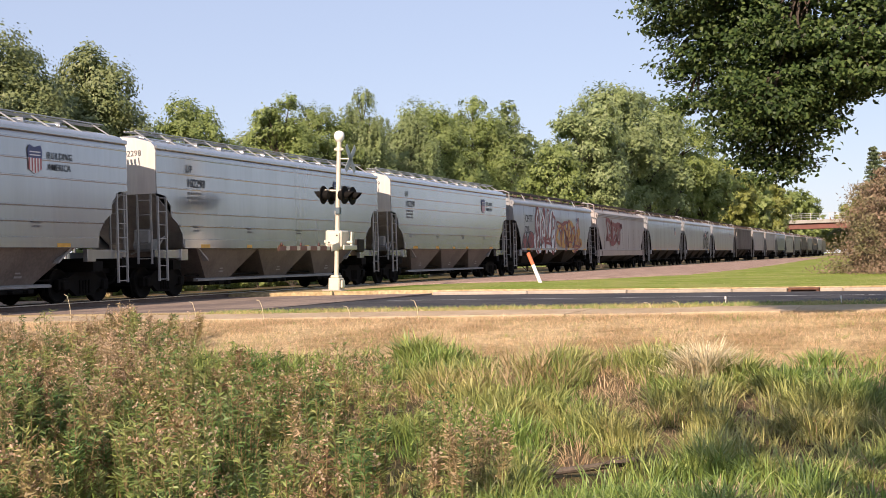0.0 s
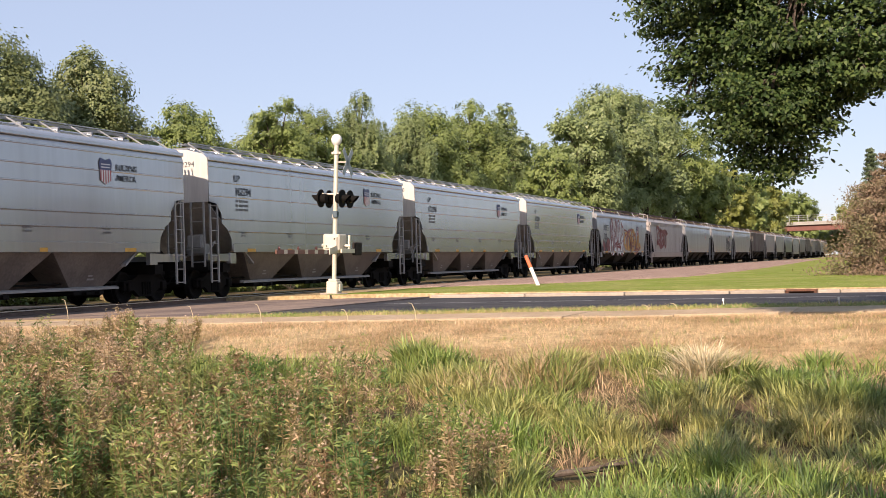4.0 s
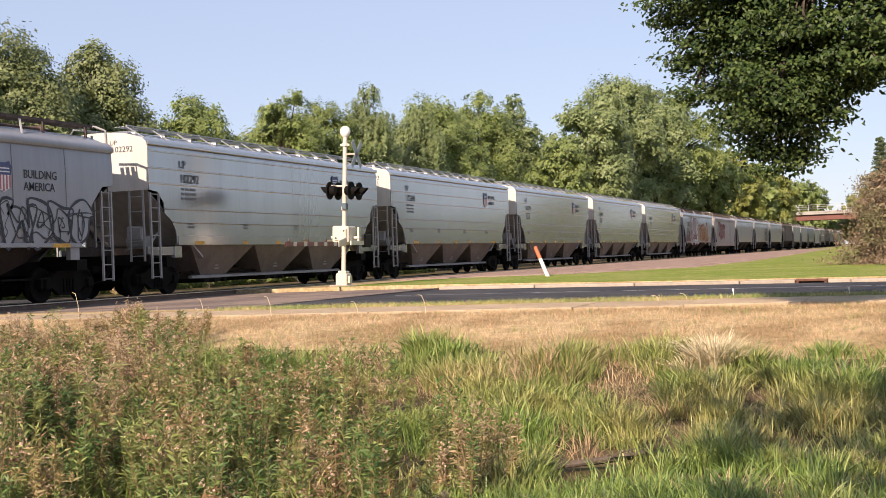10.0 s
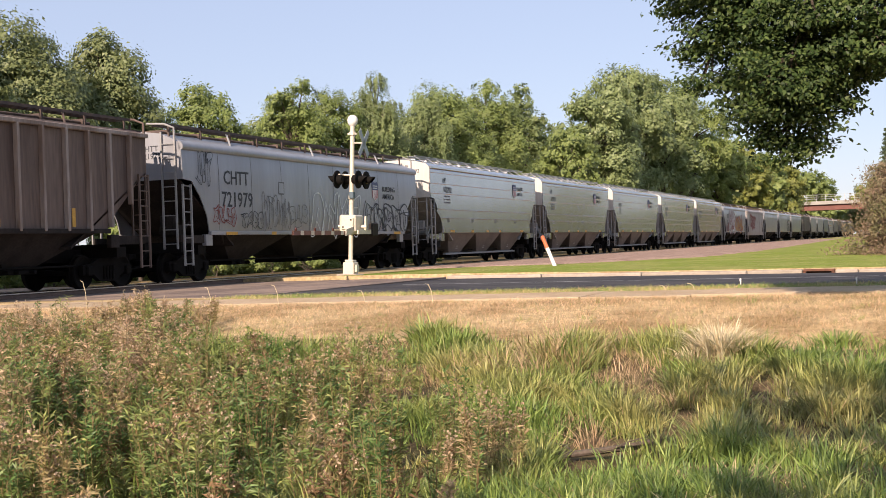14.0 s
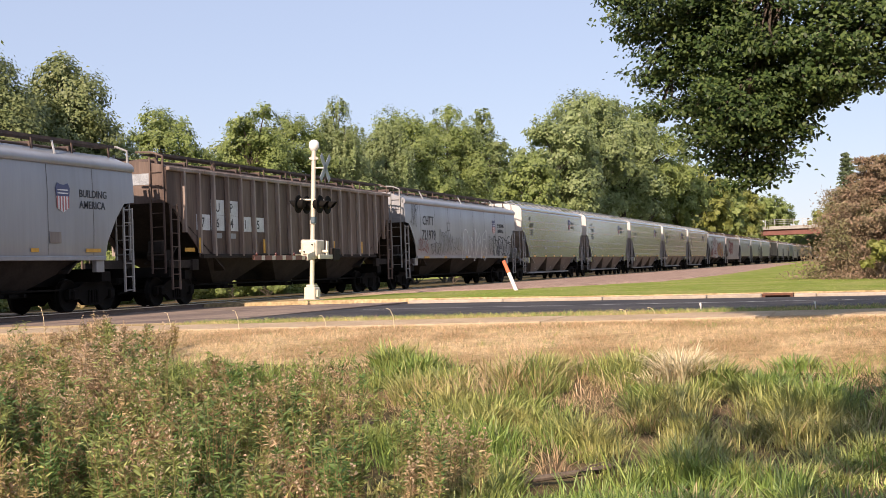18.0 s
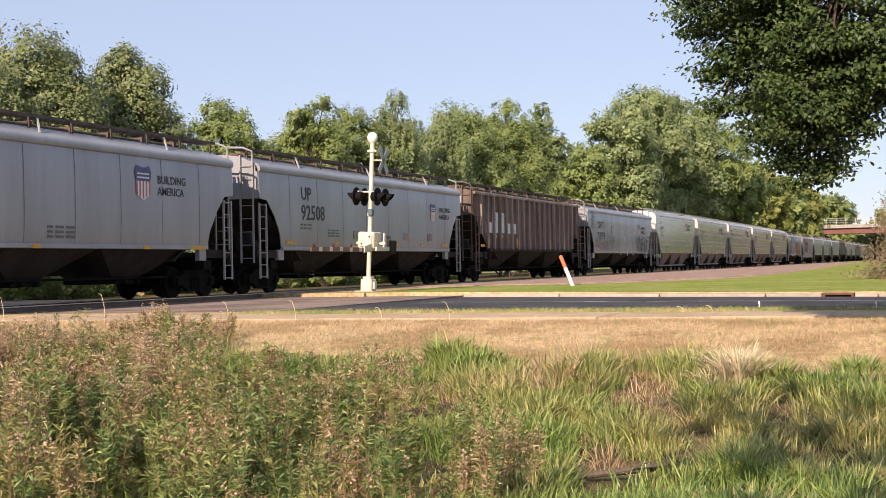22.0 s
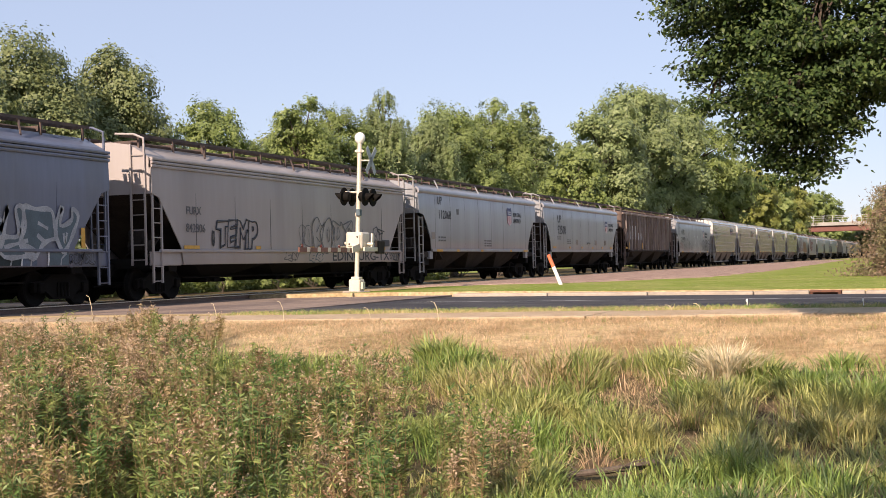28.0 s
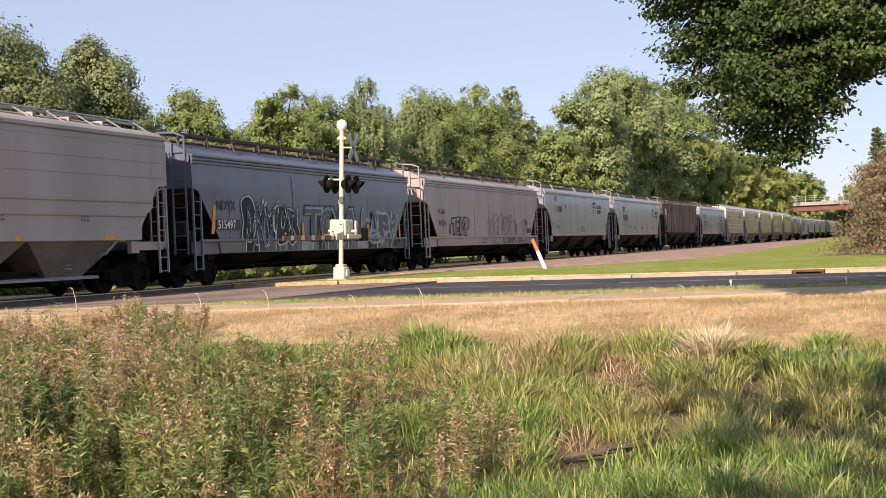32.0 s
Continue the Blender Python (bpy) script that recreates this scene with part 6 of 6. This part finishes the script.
def in_view(x, y):
    """Inside the stretch of field that the camera looks over."""
    return y > 4.5 and 21.834 - y * 0.90 < x < 21.834 + y * 0.06 + 0.6


def field():
    rng = np.random.default_rng(5)
    # short dry mown grass towards the footpath
    p = scatter(rng, 230000, 3.5, 24, 12.5, 20.45, lambda x, y: 0.0 if not in_view(x, y) else min(1.0, 0.25 + 0.75 * ss(13.5, 16, y)))
    stubble("dry_mown_grass", "short dry straw-coloured mown grass", p, 0.02, 0.085, M_STRAW, rng, 0.006)
    p = scatter(rng, 50000, 3.5, 24, 13, 20.2, lambda x, y: 0.0 if not in_view(x, y) else max(0.0, nz(x, y, 0.5, 3.0) + 0.1 + 0.5 * ss(19.5, 21.5, x) * ss(17, 19, y)) * 0.8)
    stubble("green_sprigs", "green sprigs among the dry mown grass", p, 0.03, 0.08, M_GRASS, rng, 0.005)
    c = scatter(rng, 5200, 3.5, 24, 13.2, 20.3, lambda x, y: max(0.0, 0.35 + nz(x, y, 1.3, 14.0)) if in_view(x, y) else 0.0)
    p, hts, out = tufted(rng, c, 12, 26, 0.07, 0.1, 0.1)
    stubble("dry_tufts", "small straw tufts in the mown grass", p, 0.05, 0.15, M_STRAW, rng, 0.0045)
    c = scatter(rng, 1100, 3.5, 24, 13.2, 20.3, lambda x, y: max(0.0, 0.2 + nz(x, y, 0.8, 15.0) + 0.5 * ss(19.0, 21.5, x)) if in_view(x, y) else 0.0)
    p, hts, out = tufted(rng, c, 10, 22, 0.07, 0.1, 0.1)
    stubble("green_tufts", "small green tufts in the mown grass", p, 0.05, 0.13, M_GRASS, rng, 0.0045)
    # verge between footpath and road
    p = scatter(rng, 20000, 8.3, 26, 22.7, 24.5, lambda x, y: 1.0)
    stubble("verge_grass", "green grass verge between footpath and road", p, 0.03, 0.13, M_GRASS, rng, 0.008)
    p = scatter(rng, 8000, 8.3, 26, 22.7, 24.5, lambda x, y: 1.0)
    stubble("verge_straw", "dry grass mixed into the verge", p, 0.03, 0.12, M_STRAW, rng, 0.007)
    # lawn beyond the kerb
    p = scatter(rng, 50000, 7, 26, 37.9, 70, lambda x, y: 0.0 if x < 6.6 + ss(48.5, 62, y) * 5.6 and y > 48 else 1.0)
    stubble("lawn_grass", "short green lawn beyond the kerb", p, 0.02, 0.06, M_GRASS, rng, 0.01)

    # tall green grass, in tufts
    def tall(x, y):
        if not in_view(x, y):
            return 0.0
        e = weed_edge(y)
        lim = 15.0 + 1.5 * nz(x, 0, 0.5, 9.0) - 0.10 * max(0, x - 20)
        bare = sum(max(0.0, 1 - math.hypot((x - bx - (y - by) * -0.22) / rx, (y - by) / ry)) * 2.2 for bx, by, rx, ry in BARE)
        if x < e - 2.0:
            return 0.12
        return max(0.0, 1 - bare * 1.6) * ss(lim + 0.6, lim - 1.2, y) * max(0.06, min(1.0, 0.48 + 1.9 * nz(x, y, 1.5, 2.0)))
    c = scatter(rng, 8200, 10, 24, 6, 17.5, tall)
    p, hts, out = tufted(rng, c, 28, 58, 0.10, 0.12, 0.34)
    hts *= np.array([1.0 + 0.9 * nz(a, b, 0.8, 61.0) for a, b in p[:, :2]])
    blades("tall_grass", "tall lush green grass in tufts", p, hts, M_GRASS, rng, 0.0050, 0.75, out)
    c = scatter(rng, 1300, 10, 24, 6, 18.0, lambda x, y: 0.65 * tall(x, y) * (0.3 + max(0.0, nz(x, y, 0.7, 7.0)) * 2.0) + (0.5 if in_view(x, y) and math.hypot((x - 18.9) / 0.9, (y - 12.6) / 2.2) < 1 else 0))
    p, hts, out = tufted(rng, c, 15, 45, 0.12, 0.08, 0.34)
    blades("tall_straw", "dry straw among the tall grass", p, hts, M_STRAW, rng, 0.004, 1.0, out)
    p = scatter(rng, 60000, 10, 24, 6.5, 15.6, lambda x, y: (0.35 if math.hypot((x - 19.2) / 0.55, (y - 10.6) / 0.9) < 1 else 0.7) if in_view(x, y) else 0.0)
    stubble("thatch_litter", "dead stalks and thatch on the ditch floor", p, 0.03, 0.12, M_TANWEED, rng, 0.006)
    c = scatter(rng, 150, 16.2, 18.9, 12.2, 15.2, lambda x, y: max(0.0, 1 - math.hypot((x - 17.7) / 0.9, (y - 13.8) / 1.1)))
    p, hts, out = tufted(rng, c, 30, 60, 0.10, 0.2, 0.52)
    blades("straw_hump", "brown straw in a hump of long grass", p, hts, M_TANWEED, rng, 0.005, 0.9, out)
    # separate tufts
    def tuft(name, label, cx, cy, rad, k, h0, h1, material, w, bend):
        off = rng.normal(size=(k, 2)) * rad * 0.4
        xy = off + np.array([cx, cy])
        p = np.column_stack([xy, [gz(a, b) - 0.02 for a, b in xy]])
        blades(name, label, p, rng.uniform(h0, h1, k), material, rng, w, bend, np.arctan2(off[:, 1], off[:, 0]))
    tuft("bleached_tuft", "bleached pale tuft of long dry grass", 19.72, 14.3, 0.24, 460, 0.34, 0.62, M_PALESTRAW, 0.007, 0.85)
    tuft("bleached_tuft", "bleached pale tuft of long dry grass", 19.5, 14.1, 0.2, 130, 0.15, 0.36, M_PALESTRAW, 0.006, 1.1)
    for cx, cy, k, hh in ((18.1, 14.9, 420, 0.36), (18.95, 15.2, 360, 0.36), (20.1, 14.4, 520, 0.45), (20.6, 13.8, 420, 0.4), (15.9, 15.6, 560, 0.45), (16.4, 15.2, 420, 0.4), (17.0, 14.4, 460, 0.36), (21.2, 13.4, 420, 0.4), (18.0, 12.6, 380, 0.4), (17.4, 13.2, 380, 0.4), (20.9, 15.2, 200, 0.25)):
        tuft("grass_tuft", "separate tuft of long green grass", cx, cy, 0.38, k, 0.14, hh, M_GRASS, 0.007, 0.9)

    # tall weeds gone to seed
    def weeds(x, y):
        if not in_view(x, y):
            return 0.0
        e = weed_edge(y) + 1.2 * nz(x, y, 0.4, 12.0)
        far = 12.9 + 4.0 * ss(2.6, 0.5, abs(x - 11.3))
        if x > 13.6 and y > 13.0:
            return 0.0
        return ss(e + 0.6, e - 1.0, x) * ss(far + 0.5, far - 0.7, y) * max(0.13, min(1.0, 0.38 + 2.2 * nz(x, y, 1.9, 31.0)))
    bush = scatter(rng, 8000, 3, 20, 6.2, 19.8, weeds)
    leaf = {"green": ([], []), "tan": ([], []), "rust": ([], [])}
    stems, heads = [], []
    for b in bush:  # each plant: a close sheaf of upright stems, leafy all along, some with a plume of seed
        hb = rng.uniform(0.46, 0.82) * (1 + 0.5 * nz(b[0], b[1], 0.9, 44.0) + 0.7 * nz(b[0], b[1], 2.0, 47.0)) * (1 - 0.38 * ss(12.5, 15.5, b[1])) * (1 - 0.35 * ss(10.8, 8.8, b[0]))
        hb = min(hb, 0.95 if b[1] < 12 else 0.75, 0.6 if b[0] < 11.0 else 1.0)
        kind = nz(b[0], b[1], 0.9, 20.0) + rng.normal() * 0.22 + 0.42 * ss(8.5, 12.5, b[1]) * ss(16.5, 13.0, b[0]) - 0.10
        kd = "rust" if kind < -0.52 else "tan" if kind > 0.12 else "green"
        seedy = kd != "green" or rng.uniform() < 0.3
        for q in range(rng.integers(4, 8)):
            az, sp = rng.uniform(0, 6.2832), rng.uniform(0.02, 0.22)
            h = hb * rng.uniform(0.72, 1.08)
            tip = b + np.array([math.cos(az) * sp * hb, math.sin(az) * sp * hb, h])
            m = 54 if kd == "green" else 40
            u = 1 - 0.78 * rng.uniform(0, 1, m) ** 1.2
            a = np.arange(m) * 2.4 + rng.normal(size=m) * 0.4
            rr = 0.006 + 0.020 * (1 - u) * rng.uniform(0, 1, m)
            leaf[kd][0].append(b + (tip - b) * u[:, None] + np.stack([np.cos(a) * rr, np.sin(a) * rr, rng.normal(size=m) * 0.006], 1))
            leaf[kd][1].append(np.stack([np.cos(a), np.sin(a), np.zeros(m)], 1))
            if seedy and rng.uniform() < 0.45 + 0.3 * ss(9.5, 12.5, b[1]):
                k = rng.integers(6, 14)
                v = rng.uniform(0, 1, k)
                w = 0.036 * (1 - 0.75 * v)
                heads.append(tip + np.stack([rng.normal(size=k) * w, rng.normal(size=k) * w, v * 0.15 - 0.08], 1))
            stems.append(np.stack([b, tip]))
    for kd, nm, lb, mt in (("green", "weed_leaves", "leafy green weeds in the ditch", M_WEEDLEAF), ("tan", "withered_weed_leaves", "withered tan weeds among the green", M_TANWEED), ("rust", "rusty_weed_leaves", "rust-brown dock among the weeds", M_RUSTWEED)):
        tagged(new(nm, soup(nm, upright_leaves(np.concatenate(leaf[kd][0]), np.concatenate(leaf[kd][1]), 0.036, rng, 0.15), 4, mt)), lb, "weeds", kind="stuff")
    hc = np.concatenate(heads)
    tagged(new("seed_heads", soup("seed_heads", leaf_cards(np.repeat(hc, 3, 0), unit(rng, 3 * len(hc)), 0.0115, rng, 0.6), 4, M_SEEDHEAD)), "fluffy tan seed heads on the weeds", "weeds", kind="stuff")
    st = np.stack(stems)
    s = np.array([0.0035, 0.002, 0])
    t = np.array([-0.002, 0.0035, 0])
    q = np.concatenate([np.stack([st[:, 0] - s, st[:, 0] + s, st[:, 1] + s * 0.5, st[:, 1] - s * 0.5], 1), np.stack([st[:, 0] - t, st[:, 0] + t, st[:, 1] + t * 0.5, st[:, 1] - t * 0.5], 1)])
    tagged(new("weed_stems", soup("weed_stems", q, 4, M_WEEDSTEM)), "thin weed stems", "weeds", kind="stuff")


def far_hedge():
    """A low continuous thicket beyond the rails, dark below its own tops, seen under the cars."""
    rng = np.random.default_rng(77)
    n = 26000
    y = rng.uniform(37.6, 84, n)
    x = rng.uniform(-11.2, -9.0, n)
    top = np.array([0.9 + 0.7 * nz(a * 0.7, b, 0.45, 51.0) + 0.3 * nz(a, b, 1.6, 52.0) for a, b in zip(x, y)])
    c = np.stack([x, y, -0.2 + top * rng.uniform(0.0, 1.0, n) ** 0.7], 1)
    nn = unit(rng, n) + np.array([0.2, 0.0, 0.5])
    tagged(new("thicket", soup("thicket", leaf_cards(c, nn / np.linalg.norm(nn, axis=1)[:, None], 0.11, rng, 0.55), 4, M_LEAF_MID)), "low dark green thicket beyond the rails", "shrubs", kind="stuff")


def small_things():
    br = thing("fallen_branch", "rusty-brown broken branch lying in the ditch", "branch", pose(19.3, 10.35, gz(19.3, 10.35) + 0.02))
    part("stick", MB().tube([(-0.45, -0.12, 0.03), (-0.1, 0.02, 0.06), (0.2, 0.08, 0.10), (0.42, 0.16, 0.14)], 0.03, 8, 0.022), M_BARK, br, "", True)
    part("twig", MB().tube([(0.1, 0.06, 0.08), (0.26, -0.02, 0.16), (0.40, -0.03, 0.20)], 0.010, 6, 0.004), M_BARK, br, "", True)
    part("twig", MB().tube([(-0.2, 0.0, 0.05), (-0.3, 0.12, 0.10), (-0.46, 0.18, 0.11)], 0.010, 6, 0.004), M_BARK, br, "", True)
    part("stick", MB().tube([(-0.4, 0.02, 0.02), (0.0, 0.1, 0.05), (0.38, 0.22, 0.09)], 0.02, 7, 0.014), M_BARK, br, "", True)
    for x, y in ((18.72, 24.0), (20.76, 23.4)):
        fl = thing("white_stake", "thin white marker stake in the verge", "marker", pose(x, y, gz(x, y) - 0.02))
        part("stake", MB().tube([(0, 0, 0), (0.01, 0, 0.17)], 0.008, 6), M_GLOBE, fl)
        part("tag", MB().box(-0.014, 0.016, -0.012, -0.008, 0.12, 0.17), M_GLOBE, fl, "white plastic tag")
    for x, y, h in ((18.1, 22.7, 0.13), (17.6, 22.7, 0.11), (12.9, 20.3, 0.30), (14.4, 19.6, 0.33), (9.9, 20.3, 0.42), (11.4, 20.0, 0.36), (8.2, 19.0, 0.55), (7.2, 17.6, 0.6)):
        st = thing("grass_stalk", "single pale bent grass stalk", "grass stalk", pose(x, y, gz(x, y)))
        part("stalk", MB().tube([(0, 0, -0.02), (-0.02, 0, h * 0.6), (-0.07, 0, h * 0.95), (-0.13, 0, h)], 0.006, 5, 0.004), M_PALESTRAW, st)
    for i, (x, y, h, r) in enumerate(((-8.2, 39.9, 1.7, 1.3), (-8.0, 46.3, 1.3, 0.8), (-8.0, 51.3, 1.6, 1.0), (-8.2, 57.0, 1.2, 1.4), (-8.0, 60.5, 1.1, 1.2), (-7.6, 43.4, 0.9, 0.5))):
        tree("trackside_bush", "withered tan bush beyond the rails" if i == 5 else "leafy green bush beyond the rails", x, y, h, r, M_TANWEED if i == 5 else M_LEAF_MID, n=1500, size=0.12, seed=90 + i, low=0.03, lobes=9, trunk_r=0.03, cat="bush")


# ---- what moves ----
def S(t):
    """How far the train has gone after t seconds."""
    return 5.28 * t + 0.0075 * t * t


def motions():
    for car, y0 in CARS:
        walk(car, [(t, pose(0, y0 + S(t), 0)) for t in range(33)])
    for w, yy in WHEELS:
        walk(w, [(0.1 * i, Matrix.Translation((0, yy, 0.457)) @ Euler((-S(0.1 * i) / 0.457, 0, 0)).to_matrix().to_4x4()) for i in range(321)])


build_ground()
build_track()
train()
crossing_signal()
marker_post()
bridge()
woods()
right_side()
far_side()
field()
far_hedge()
small_things()
motions()
